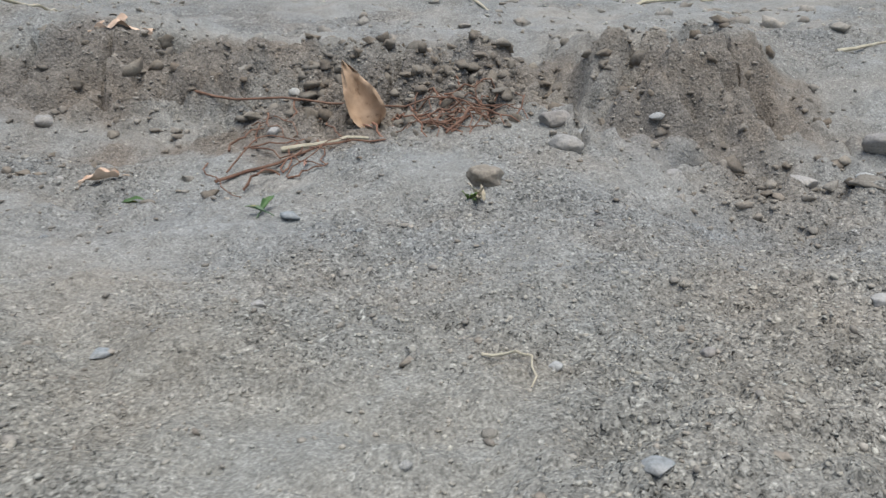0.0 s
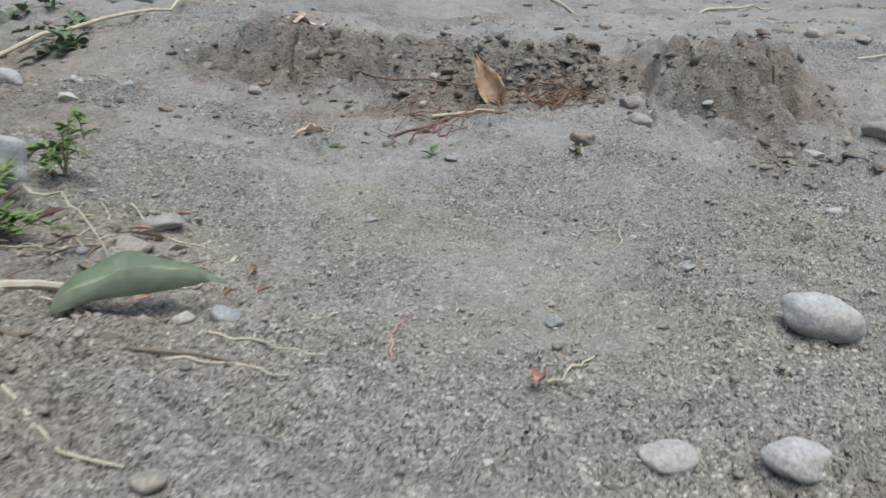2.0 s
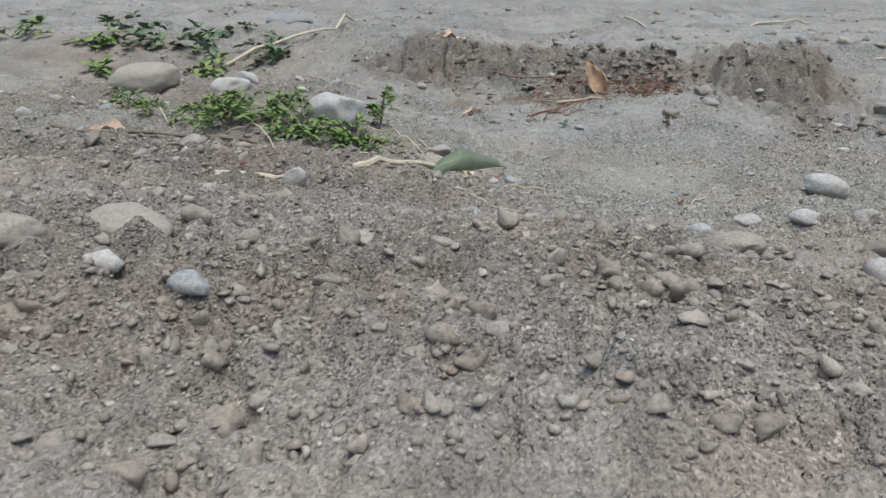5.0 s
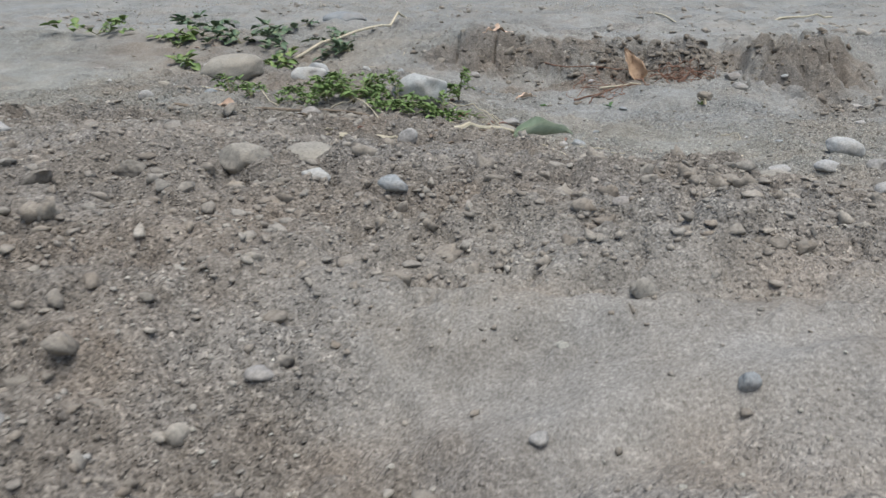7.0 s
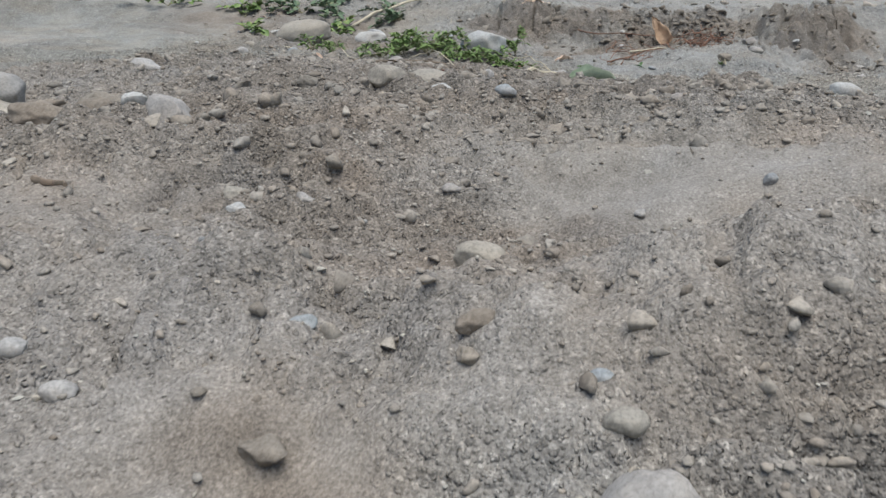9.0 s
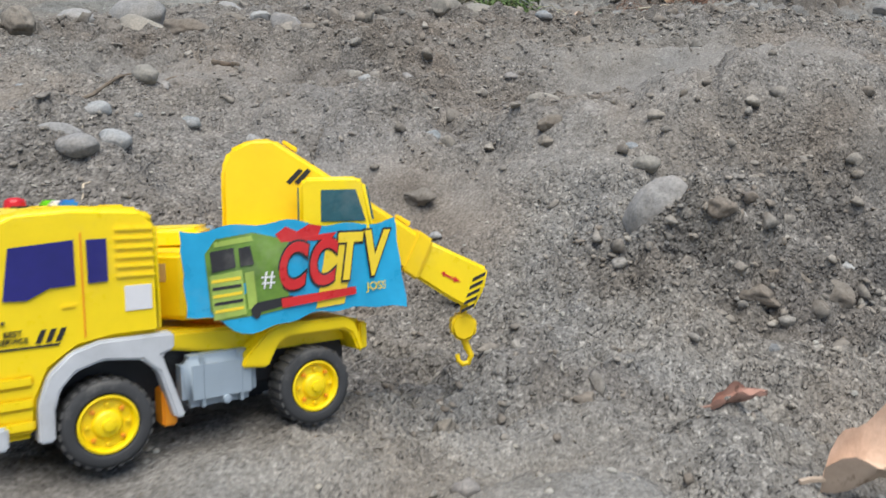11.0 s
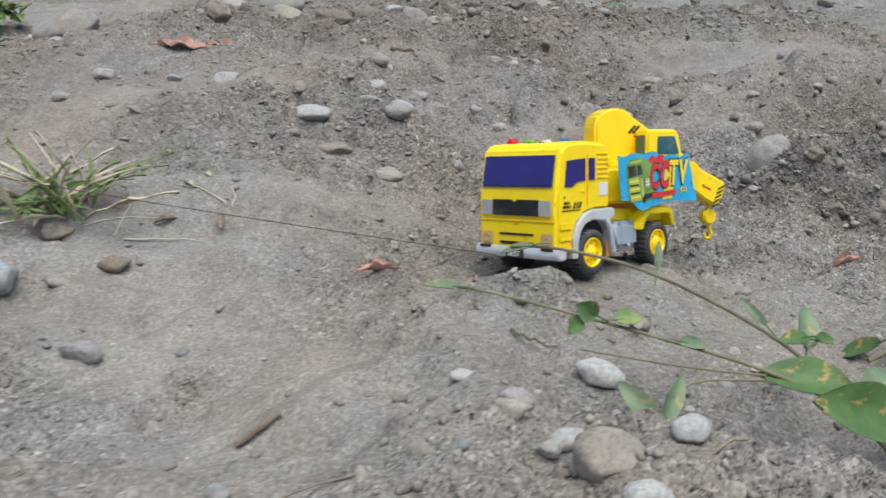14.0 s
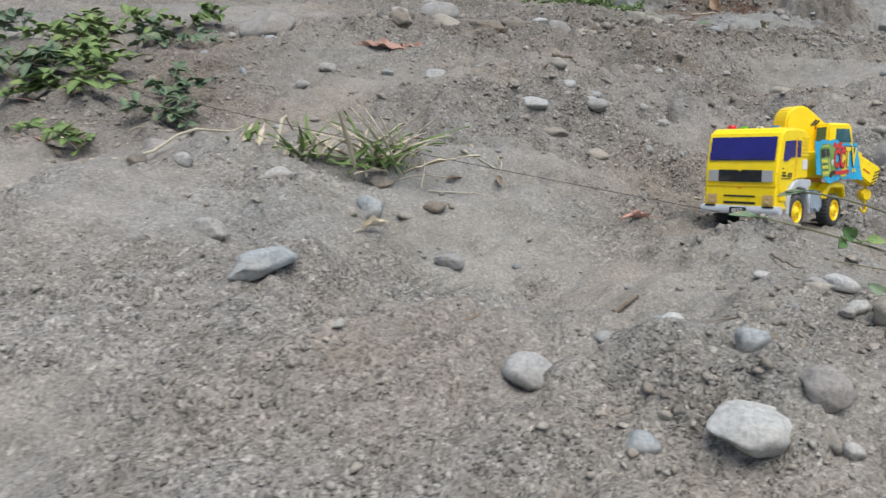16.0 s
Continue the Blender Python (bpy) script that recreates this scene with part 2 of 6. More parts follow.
def prism(outline, a, b, to, r=0.0008, taper=0.0):
    """An outline of (p, q) drawn from depth a to depth b; to(p, q, d) gives the place."""
    bm = bmesh.new()
    n = len(outline)
    lo = [bm.verts.new(to(p, q, a)) for p, q in outline]
    hi = [bm.verts.new(to(p, q, b)) for p, q in outline]
    bm.faces.new(lo[::-1])
    bm.faces.new(hi)
    for i in range(n):
        bm.faces.new((lo[i], lo[(i + 1) % n], hi[(i + 1) % n], hi[i]))
    bmesh.ops.recalc_face_normals(bm, faces=bm.faces)
    return rounded(bm, r)


def slab(corners, thick, r=0.0004):
    """A thin plate on a polygon of corners, thick along its normal."""
    c = [Vector(p) for p in corners]
    n = (c[1] - c[0]).cross(c[2] - c[0]).normalized()
    bm = bmesh.new()
    lo = [bm.verts.new(p - n * thick * 0.5) for p in c]
    hi = [bm.verts.new(p + n * thick * 0.5) for p in c]
    k = len(c)
    bm.faces.new(lo[::-1])
    bm.faces.new(hi)
    for i in range(k):
        bm.faces.new((lo[i], lo[(i + 1) % k], hi[(i + 1) % k], hi[i]))
    return rounded(bm, r, 1)


def lathe(profile, axis_y0, segs=32):
    """Spins (radius, depth) pairs round the y axis."""
    bm = bmesh.new()
    rings = []
    for rad, d in profile:
        rings.append([bm.verts.new((rad * math.cos(2 * math.pi * i / segs), axis_y0 + d, rad * math.sin(2 * math.pi * i / segs))) for i in range(segs)])
    for a, b in zip(rings, rings[1:]):
        for i in range(segs):
            bm.faces.new((a[i], a[(i + 1) % segs], b[(i + 1) % segs], b[i]))
    bm.faces.new(rings[0])
    bm.faces.new(rings[-1][::-1])
    return bm


def tube(points, radius, sides=6, end=None):
    """A bent rod through points; end is the radius at its tip."""
    end = radius if end is None else end
    pts = [Vector(p) for p in points]
    bm = bmesh.new()
    rings = []
    for i, p in enumerate(pts):
        d = (pts[min(i + 1, len(pts) - 1)] - pts[max(i - 1, 0)]).normalized()
        a = d.cross(Vector((0.13, 0.2, 1))).normalized()
        b = d.cross(a)
        r = radius + (end - radius) * i / (len(pts) - 1)
        rings.append([bm.verts.new(p + (a * math.cos(2 * math.pi * k / sides) + b * math.sin(2 * math.pi * k / sides)) * r) for k in range(sides)])
    for a, b in zip(rings, rings[1:]):
        for i in range(sides):
            bm.faces.new((a[i], a[(i + 1) % sides], b[(i + 1) % sides], b[i]))
    bm.faces.new(rings[0])
    bm.faces.new(rings[-1][::-1])
    return bm


def lettering(text, size, depth=0.0003, fat=0.0):
    """Flat letters in the xy plane, centred, as a mesh."""
    cu = bpy.data.curves.new("letters", "FONT")
    cu.offset = fat
    cu.body, cu.size, cu.extrude, cu.align_x, cu.align_y = text, size, depth, "CENTER", "CENTER"
    ob = bpy.data.objects.new("letters", cu)
    scene.collection.objects.link(ob)
    me = bpy.data.meshes.new_from_object(ob.evaluated_get(bpy.context.evaluated_depsgraph_get()))
    bpy.data.objects.remove(ob)
    me.materials.clear()
    return me


def placed(me, origin, right, up):
    """Lays a flat mesh at origin, its x along right and its y along up."""
    r = Vector(right).normalized()
    n = r.cross(Vector(up)).normalized()
    u = n.cross(r)
    me.transform(Matrix(((r.x, u.x, n.x, origin[0]), (r.y, u.y, n.y, origin[1]), (r.z, u.z, n.z, origin[2]), (0, 0, 0, 1))))
    return me


# ---- the ground ----
def step(a, b, v):
    k = np.clip((v - a) / (b - a), 0, 1)
    return k * k * (3 - 2 * k)


def lattice(x, y, scale, seed):
    """Smooth value noise, about -1 to 1."""
    x, y = x * scale, y * scale
    i, j = np.floor(x).astype(np.int64), np.floor(y).astype(np.int64)
    fx, fy = x - i, y - j
    fx, fy = fx * fx * fx * (fx * (fx * 6 - 15) + 10), fy * fy * fy * (fy * (fy * 6 - 15) + 10)

    def h(a, b):
        k = (a * 374761393 + b * 668265263 + seed * 2147483647) & 0xFFFFFFFF
        k = ((k ^ (k >> 13)) * 1274126177) & 0xFFFFFFFF
        return ((k ^ (k >> 16)) & 0xFFFF) / 32767.5 - 1
    return (h(i, j) * (1 - fx) + h(i + 1, j) * fx) * (1 - fy) + (h(i, j + 1) * (1 - fx) + h(i + 1, j + 1) * fx) * fy


# swells and hollows of the ground: x, y, spread, height
SWELLS = [
    (-1.00, -0.70, 0.55, 0.093), (0.00, 0.60, 0.35, -0.059), (-0.50, -1.50, 0.14, -0.061), (-0.10, -0.70, 0.22, 0.072),
    (-0.80, -2.30, 0.22, 0.069), (-1.00, -1.40, 0.14, 0.054), (-0.40, 1.00, 0.22, -0.045), (-0.20, -1.60, 0.14, -0.050),
    (0.40, 0.90, 0.14, -0.072), (-0.20, -1.10, 0.14, 0.034), (-0.20, -0.40, 0.14, 0.020), (-1.30, -1.90, 0.14, 0.041),
    (-0.70, 0.40, 0.14, 0.047), (-0.70, -1.60, 0.14, -0.023)]
HUMPS = [
    (-0.40, -1.00, 0.14, -0.052), (-0.10, -1.40, 0.14, -0.062), (-0.60, -2.00, 0.14, 0.024), (-1.10, 1.20, 0.22, -0.027),
    (-0.30, 0.30, 0.14, -0.016), (0.30, 1.20, 0.14, 0.029), (-1.10, -0.70, 0.14, -0.022), (0.60, 1.10, 0.14, -0.021),
    (-0.30, -1.20, 0.14, 0.074), (-1.40, -1.20, 0.14, 0.015), (-0.90, -2.00, 0.14, -0.029), (-0.50, 1.20, 0.14, -0.032),
    (-0.60, 1.50, 0.14, 0.037), (-0.80, -0.50, 0.14, 0.017)]
# patches of loose dark clods: x, y, half width, half depth, strength
LOOSE = [
    (-1.20, 0.85, 0.42, 0.45, 0.55), (-1.70, -1.30, 0.32, 0.42, 0.55), (-0.72, -1.86, 0.16, 0.05, 0.6), (-0.78, -1.70, 0.10, 0.06, 0.7), (-0.46, -1.58, 0.10, 0.06, 0.6),
    (-0.10, 1.33, 0.30, 0.15, 1.0), (-0.52, 1.36, 0.30, 0.12, 0.75), (0.36, 1.22, 0.20, 0.16, 0.6), (-0.30, -0.55, 0.45, 0.22, 1.0),
    (-0.75, -0.62, 0.42, 0.25, 0.9), (-0.05, -0.45, 0.28, 0.20, 0.5), (-0.16, -1.31, 0.20, 0.08, 0.4), (-0.95, -1.48, 0.24, 0.13, 0.8),
    (-1.05, -0.85, 0.40, 0.20, 0.9), (-0.62, 0.05, 0.28, 0.14, 0.7), (-0.55, 1.0, 0.20, 0.12, 0.2), (-0.62, -1.12, 0.25, 0.16, 0.6),
    (-0.715, -1.476, 0.11, 0.045, 0.9), (-0.70, -2.20, 0.26, 0.16, 0.35), (-1.15, 0.00, 0.50, 0.26, 0.95), (-0.76, -0.79, 0.16, 0.08, 1.0), (-0.68, -0.97, 0.09, 0.06, 1.0), (-0.27, -1.40, 0.14, 0.07, 1.0), (-0.44, -1.05, 0.10, 0.06, 1.0), (0.45, 0.98, 0.14, 0.09, 0.8), (-0.90, -1.38, 0.10, 0.06, 0.8), (-0.85, -0.28, 0.40, 0.20, 0.7), (-0.45, 0.00, 0.16, 0.16, 0.4)]

# the toy stands here: pose of its frame, x ahead, on the ground under the front axle
TRUCK = Matrix.Translation((-0.658, -1.745, 0.068)) @ Matrix.Rotation(radians(226.0), 4, "Z") @ Matrix.Rotation(radians(-9.6), 4, "Y") @ Matrix.Rotation(radians(15.0), 4, "X")


def looseness(x, y):
    k = np.zeros_like(x)
    for cx, cy, rx, ry, s in LOOSE:
        d = ((x - cx) / rx) ** 2 + ((y - cy) / ry) ** 2
        k = np.maximum(k, s * np.exp(-d * d * 0.8))
    return k


# darker damp soil, with shade painted on the bank's face and in cavities: x, y, half width, half depth, strength
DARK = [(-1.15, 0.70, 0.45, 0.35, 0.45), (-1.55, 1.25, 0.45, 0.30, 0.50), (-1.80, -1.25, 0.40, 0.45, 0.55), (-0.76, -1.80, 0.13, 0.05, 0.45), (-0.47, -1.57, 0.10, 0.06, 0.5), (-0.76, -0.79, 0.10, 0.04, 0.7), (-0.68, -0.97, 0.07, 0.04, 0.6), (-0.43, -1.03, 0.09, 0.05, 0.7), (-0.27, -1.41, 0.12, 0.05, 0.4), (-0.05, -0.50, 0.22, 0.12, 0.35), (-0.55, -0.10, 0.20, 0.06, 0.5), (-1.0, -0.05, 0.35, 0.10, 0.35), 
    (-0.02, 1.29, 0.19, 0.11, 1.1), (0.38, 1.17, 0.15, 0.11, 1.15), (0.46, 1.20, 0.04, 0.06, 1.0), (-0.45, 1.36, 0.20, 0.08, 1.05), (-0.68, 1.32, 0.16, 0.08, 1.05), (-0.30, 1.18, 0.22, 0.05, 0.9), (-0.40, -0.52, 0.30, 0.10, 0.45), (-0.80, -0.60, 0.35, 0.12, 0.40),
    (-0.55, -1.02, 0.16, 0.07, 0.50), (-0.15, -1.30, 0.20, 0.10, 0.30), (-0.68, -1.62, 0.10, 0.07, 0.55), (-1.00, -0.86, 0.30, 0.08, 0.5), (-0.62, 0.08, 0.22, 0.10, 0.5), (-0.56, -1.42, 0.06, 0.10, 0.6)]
# crumbling slopes: x, y, half width, half depth, strength
CRAGS = [(-0.27, -1.40, 0.14, 0.07, 0.9), (-1.0, -0.02, 0.5, 0.16, 0.35), (-0.76, -0.79, 0.14, 0.05, 0.45), (-0.35, -0.50, 0.40, 0.16, 0.30), (0.37, 1.20, 0.20, 0.17, 1.3), (-0.05, 1.32, 0.22, 0.12, 1.0), (-0.52, 1.36, 0.32, 0.09, 1.0), (-0.12, -1.29, 0.24, 0.13, 0.8), (-0.62, -1.20, 0.25, 0.10, 0.4), (-1.0, -0.95, 0.45, 0.10, 0.4)]


def craggy(x, y):
    k = np.zeros_like(x)
    for cx, cy, rx, ry, s in CRAGS:
        d = ((x - cx) / rx) ** 2 + ((y - cy) / ry) ** 2
        k = np.maximum(k, s * np.exp(-d * d * 0.8))
    return k


def crumbly(x, y):
    """From 0, packed smooth dust, to 1, grit and crumbs."""
    warp = 0.05 * lattice(x, y, 9, 75)
    k = 0.50 + 0.70 * lattice(x + warp, y * 1.4 - warp, 3.4, 76) + 0.45 * lattice(x, y + warp, 9.5, 77)
    k = k + 0.55 * step(-0.45, -0.1, y) * step(0.85, 0.45, y) + 0.25 * step(-1.95, -2.15, y)
    return np.clip(np.maximum(k, 0.9 * looseness(x, y)), 0, 1)


def height(x, y, fine=True):
    x, y = np.asarray(x, float), np.asarray(y, float)
    z = 0.06 + 0.075 * step(1.15, 1.55, y)
    for cx, cy, s, h in SWELLS + HUMPS:
        z = z + h * np.exp(-((x - cx) ** 2 + (y - cy) ** 2) / (2 * s * s))
    # the eroded bank and the dug hollow beside it
    d = ((x - 0.37 - 0.03 * lattice(x, y, 9, 3)) / 0.17) ** 2 + ((y - 1.32 - 0.03 * lattice(x, y, 11, 4)) / 0.19) ** 2
    z = z + 0.045 * np.exp(-d ** 3)
    z = z - 0.03 * np.exp(-(((x - 0.14) / 0.05) ** 2 + ((y - 1.42) / 0.18) ** 2))
    z = z - 0.02 * np.exp(-(((x + 0.08) / 0.2) ** 2 + ((y - 1.32) / 0.09) ** 2))
    # cavities washed out of the bank and the slopes: x, y, half width, half depth, depth
    for cx, cy, rx, ry, h in ((0.47, 1.20, 0.020, 0.030, 0.050), (0.335, 1.15, 0.030, 0.014, 0.030), (0.20, 1.27, 0.016, 0.040, 0.040), (-0.02, 1.36, 0.05, 0.016, 0.025), (0.42, 1.19, 0.030, 0.022, 0.045), (0.375, 1.31, 0.040, 0.018, 0.040), (0.235, 1.36, 0.022, 0.035, 0.030), (0.30, 1.22, 0.03, 0.02, 0.02), (-0.585, -1.446, 0.018, 0.012, 0.022),
                              (-0.425, -1.025, 0.030, 0.014, 0.022), (-0.38, -1.01, 0.022, 0.010, 0.016), (-0.56, -1.50, 0.020, 0.014, 0.010), (-0.78, -0.79, 0.020, 0.012, 0.020), (-0.245, -1.405, 0.050, 0.013, 0.034), (-0.17, -1.36, 0.040, 0.012, 0.022)):
        wx, wy = x + 0.012 * lattice(x, y, 40, 7), y + 0.010 * lattice(x, y, 45, 8)
        z = z - h * np.exp(-(((wx - cx) / rx) ** 2 + ((wy - cy) / ry) ** 2) ** 1.5)
    # level seat under the wheels
    m = TRUCK.to_3x3()
    n = m @ Vector((0, 0, 1))
    o = TRUCK @ Vector((-0.05, 0, 0))
    seat = o.z - (n.x * (x - o.x) + n.y * (y - o.y)) / n.z
    a = TRUCK.to_3x3() @ Vector((1, 0, 0))
    along, across = (x - o.x) * a.x + (y - o.y) * a.y, -(x - o.x) * a.y + (y - o.y) * a.x
    w = 1 - step(0.45, 1.6, np.sqrt((along / 0.125) ** 2 + (across / 0.09) ** 2))
    z = z * (1 - w) + seat * w
    if fine:
        loose = looseness(x, y)
        near = 1 - 0.75 * w
        rough = crumbly(x, y)
        # broad soft waves, drawn out across the slope
        sx, sy = x * 0.55 + 0.25 * y + 0.05 * lattice(x, y, 6, 71), y * 1.1 - 0.2 * x + 0.04 * lattice(x, y, 7, 72)
        z = z + near * (0.009 * lattice(x, y, 4.6, 11) + (0.012 + 0.006 * step(-0.7, -1.1, y)) * lattice(sx, sy, 9.5, 12) + (0.0065 + 0.004 * step(-0.7, -1.1, y)) * lattice(sx, sy, 21, 73))
        z = z + near * (0.0075 * lattice(x, y, 31, 13) + 0.0042 * lattice(x, y, 67, 14)) * (0.22 + 0.5 * rough + 0.8 * loose) * step(1.0, 0.2, y)
        z = z + (0.004 * lattice(x, y, 31, 13) + 0.003 * lattice(x, y, 67, 14)) * (0.5 + 2.0 * loose) * step(0.2, 1.0, y)
        ledge = lattice(x * 0.45 + 0.1 * lattice(x, y, 5, 84), y + 0.25 * x + 0.05 * lattice(x, y, 8, 85), 5.2, 86)
        z = z + near * step(-0.6, -0.95, y) * 0.016 * (step(-0.25, 0.05, ledge) - 0.5 * step(0.05, 0.9, ledge) - 0.4)
        # creased, lumpy surface with furrows slanting across it
        z = z - near * 0.0085 * step(0.20, 0.0, np.abs(lattice(x + 0.3 * y, y, 11, 47))) * (0.15 + 0.25 * rough + 0.65 * loose)
        z = z - near * 0.0040 * step(0.22, 0.0, np.abs(lattice(x * 0.6 + y * 0.5, y - x * 0.2, 26, 48))) * (0.15 + rough)
        # broken, crumbling slopes
        c = craggy(x, y)
        r1, r2 = np.abs(lattice(x, y, 12, 41)), np.abs(lattice(x, y, 27, 42))
        z = z + c * (0.044 * (r1 - 0.35) + 0.020 * (r2 - 0.35) + 0.010 * lattice(x, y, 52, 46)) - c * 0.035 * step(0.16, 0.02, np.abs(lattice(x, y, 8, 43)))
        # furrows dragged along the toy's track
        lane = np.exp(-(((x + 0.80 + (y + 1.95) * -0.85) * 0.76) / 0.30) ** 2) * step(-1.1, -1.5, y)
        p, q = x * 0.65 + y * 0.76, x * 0.76 - y * 0.65
        z = z + near * lane * (0.0075 * lattice(p * 0.10, q, 26, 44) + 0.0050 * lattice(p * 0.12, q, 60, 45))
        for off in (-0.042, 0.042):
            w2 = (across - off + 0.006 * lattice(along, across, 6, 49)) / 0.012
            z = z + near * step(-1.25, -1.55, y) * (0.0035 * np.exp(-((np.abs(w2) - 1.6) / 0.6) ** 2) - 0.0045 * np.exp(-w2 ** 4)) * (0.55 + 0.45 * step(0.05, -0.15, along))
        # lumpy washed sand beyond the bank
        z = z + step(1.45, 1.75, y) * (0.020 * lattice(x * 0.7, y, 3.3, 81) + 0.014 * lattice(x, y * 1.2, 8.5, 82) + 0.007 * lattice(x, y, 19, 83))
        # faint ruts left by wheels
        rut = np.abs(lattice(x * 0.4 + y * 0.9, y * 0.5 - x * 0.3, 9, 21))
        z = z - near * 0.004 * np.exp(-(rut / 0.12) ** 2) * (1 - loose)
    return z


def spaced(a, b, gap, far):
    """Even steps from a to b, then ever longer ones out to far."""
    mid = list(np.arange(a, b, gap))
    out, lo, g = [], [], gap
    p, q = mid[-1], mid[0]
    while p < far or q > -far:
        g *= 1.12
        p, q = p + g, q - g
        out.append(p)
        lo.append(q)
    return np.array(lo[::-1] + mid + out)


FIELD = []


def surface(x, y):
    """The ground's height with its clods."""
    xs, ys, Z = FIELD
    x, y = np.asarray(x, float), np.asarray(y, float)
    i, j = np.clip(np.searchsorted(xs, x) - 1, 0, len(xs) - 2), np.clip(np.searchsorted(ys, y) - 1, 0, len(ys) - 2)
    fx, fy = (x - xs[i]) / (xs[i + 1] - xs[i]), (y - ys[j]) / (ys[j + 1] - ys[j])
    return (Z[j, i] * (1 - fx) + Z[j, i + 1] * fx) * (1 - fy) + (Z[j + 1, i] * (1 - fx) + Z[j + 1, i + 1] * fx) * fy


def build_ground():
    xs, ys = spaced(-1.75, 0.95, 0.0055, 70), spaced(-2.36, 1.75, 0.0058, 70)
    X, Y = np.meshgrid(xs, ys)
    Z = height(X, Y)
    loose = looseness(X, Y)
    wx, wy = X + 0.06 * lattice(X, Y, 7, 35) + 0.03 * lattice(X, Y, 19, 36), Y + 0.05 * lattice(X, Y, 8, 37) + 0.025 * lattice(X, Y, 21, 38)
    # damp soil together with shade put into the colour at cavities and bank
    dark = np.zeros_like(X)
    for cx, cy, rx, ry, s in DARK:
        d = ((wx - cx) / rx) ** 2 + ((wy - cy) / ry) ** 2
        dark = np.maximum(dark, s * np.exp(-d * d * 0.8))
    damp_and_shade = 0.26 * looseness(wx, wy) + 1.15 * dark * (0.75 + 0.5 * lattice(X, Y, 16, 39)) + 0.14 * lattice(X, Y, 2.1, 31) + 0.22 * step(0.12, -0.18, Y - 0.32 * step(-0.4, -0.85, X))
    # rounded clods pressed into the surface
    rng = np.random.default_rng(5)
    dx, dy = 0.0055, 0.0058
    x0, y0 = int(np.argmin(abs(xs + 1.75))), int(np.argmin(abs(ys + 2.36)))
    S = np.zeros_like(Z)
    px, py, pr = rng.uniform(-1.7, 0.9, 60000), rng.uniform(-2.3, 1.7, 60000), rng.random((60000, 4))
    pd = looseness(px, py)
    seat = np.exp(-((px + 0.63) ** 2 + (py + 1.72) ** 2) / 0.02)
    for k in np.nonzero(pr[:, 0] < (0.02 + 0.20 * crumbly(px, py) + 0.78 * pd) * (1 - 0.8 * seat))[0]:
        cx, cy, dens = px[k], py[k], pd[k]
        r = 0.0075 + 0.022 * pr[k, 1] ** 2.6 * (0.25 + 0.75 * dens)
        i, j = x0 + int((cx + 1.75) / dx), y0 + int((cy + 2.36) / dy)
        w = int(r / dx) + 3
        sl = (slice(max(0, j - w), j + w + 1), slice(max(0, i - w), i + w + 1))
        ux, uy = X[sl] - cx, Y[sl] - cy
        d = (ux * ux * (0.7 + 0.6 * pr[k, 2]) + uy * uy * (1.3 - 0.6 * pr[k, 2])) / (r * r)
        d = d * (1 + 0.28 * np.sin(2.6 * ux / r + k) + 0.22 * np.sin(3.7 * uy / r + 2 * k))
        S[sl] = np.maximum(S[sl], r * np.minimum(0.80 * np.sqrt(np.clip(1 - d, 0, 1)), 0.55 + 0.2 * ux / r * (pr[k, 2] - 0.5)) * (0.65 + 0.6 * pr[k, 3]))
    Z = Z + S
    FIELD.extend((xs, ys, Z))
    ny, nx = X.shape
    me = bpy.data.meshes.new("ground")
    me.vertices.add(nx * ny)
    me.vertices.foreach_set("co", np.stack([X, Y, Z], -1).astype(np.float32).ravel())
    idx = np.arange(nx * ny).reshape(ny, nx)
    quads = np.stack([idx[:-1, :-1], idx[:-1, 1:], idx[1:, 1:], idx[1:, :-1]], -1).reshape(-1, 4)
    me.loops.add(quads.size)
    me.loops.foreach_set("vertex_index", quads.ravel().astype(np.int32))
    me.polygons.add(len(quads))
    me.polygons.foreach_set("loop_start", np.arange(0, quads.size, 4, dtype=np.int32))
    me.update(calc_edges=True)
    at = me.attributes.new("damp_and_shade", "FLOAT", "POINT")
    at.data.foreach_set("value", damp_and_shade.astype(np.float32).ravel())
    at = me.attributes.new("crumb", "FLOAT", "POINT")
    at.data.foreach_set("value", crumbly(X, Y).astype(np.float32).ravel())
    at = me.attributes.new("wash", "FLOAT", "POINT")
    at.data.foreach_set("value", np.clip(step(0.55, 0.95, Y + 0.12 * lattice(X, Y, 3.1, 78)) * (0.70 - 0.5 * loose) * (1 - 0.7 * step(-0.75, -1.05, X) * step(1.75, 1.45, Y)), 0, 1).astype(np.float32).ravel())
    grit = np.clip(0.12 + 0.75 * step(-0.35, 0.1, Y) + 0.35 * lattice(X, Y, 2.7, 33), 0, 1)
    at = me.attributes.new("grit", "FLOAT", "POINT")
    at.data.foreach_set("value", grit.astype(np.float32).ravel())
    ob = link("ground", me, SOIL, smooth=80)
    return tagged(ob, "uneven grey sandy ground with darker loose soil", "ground", kind="structure")


build_ground()


# ---- the toy crane truck ----
def side(p, q, d):
    return (p, d, q)


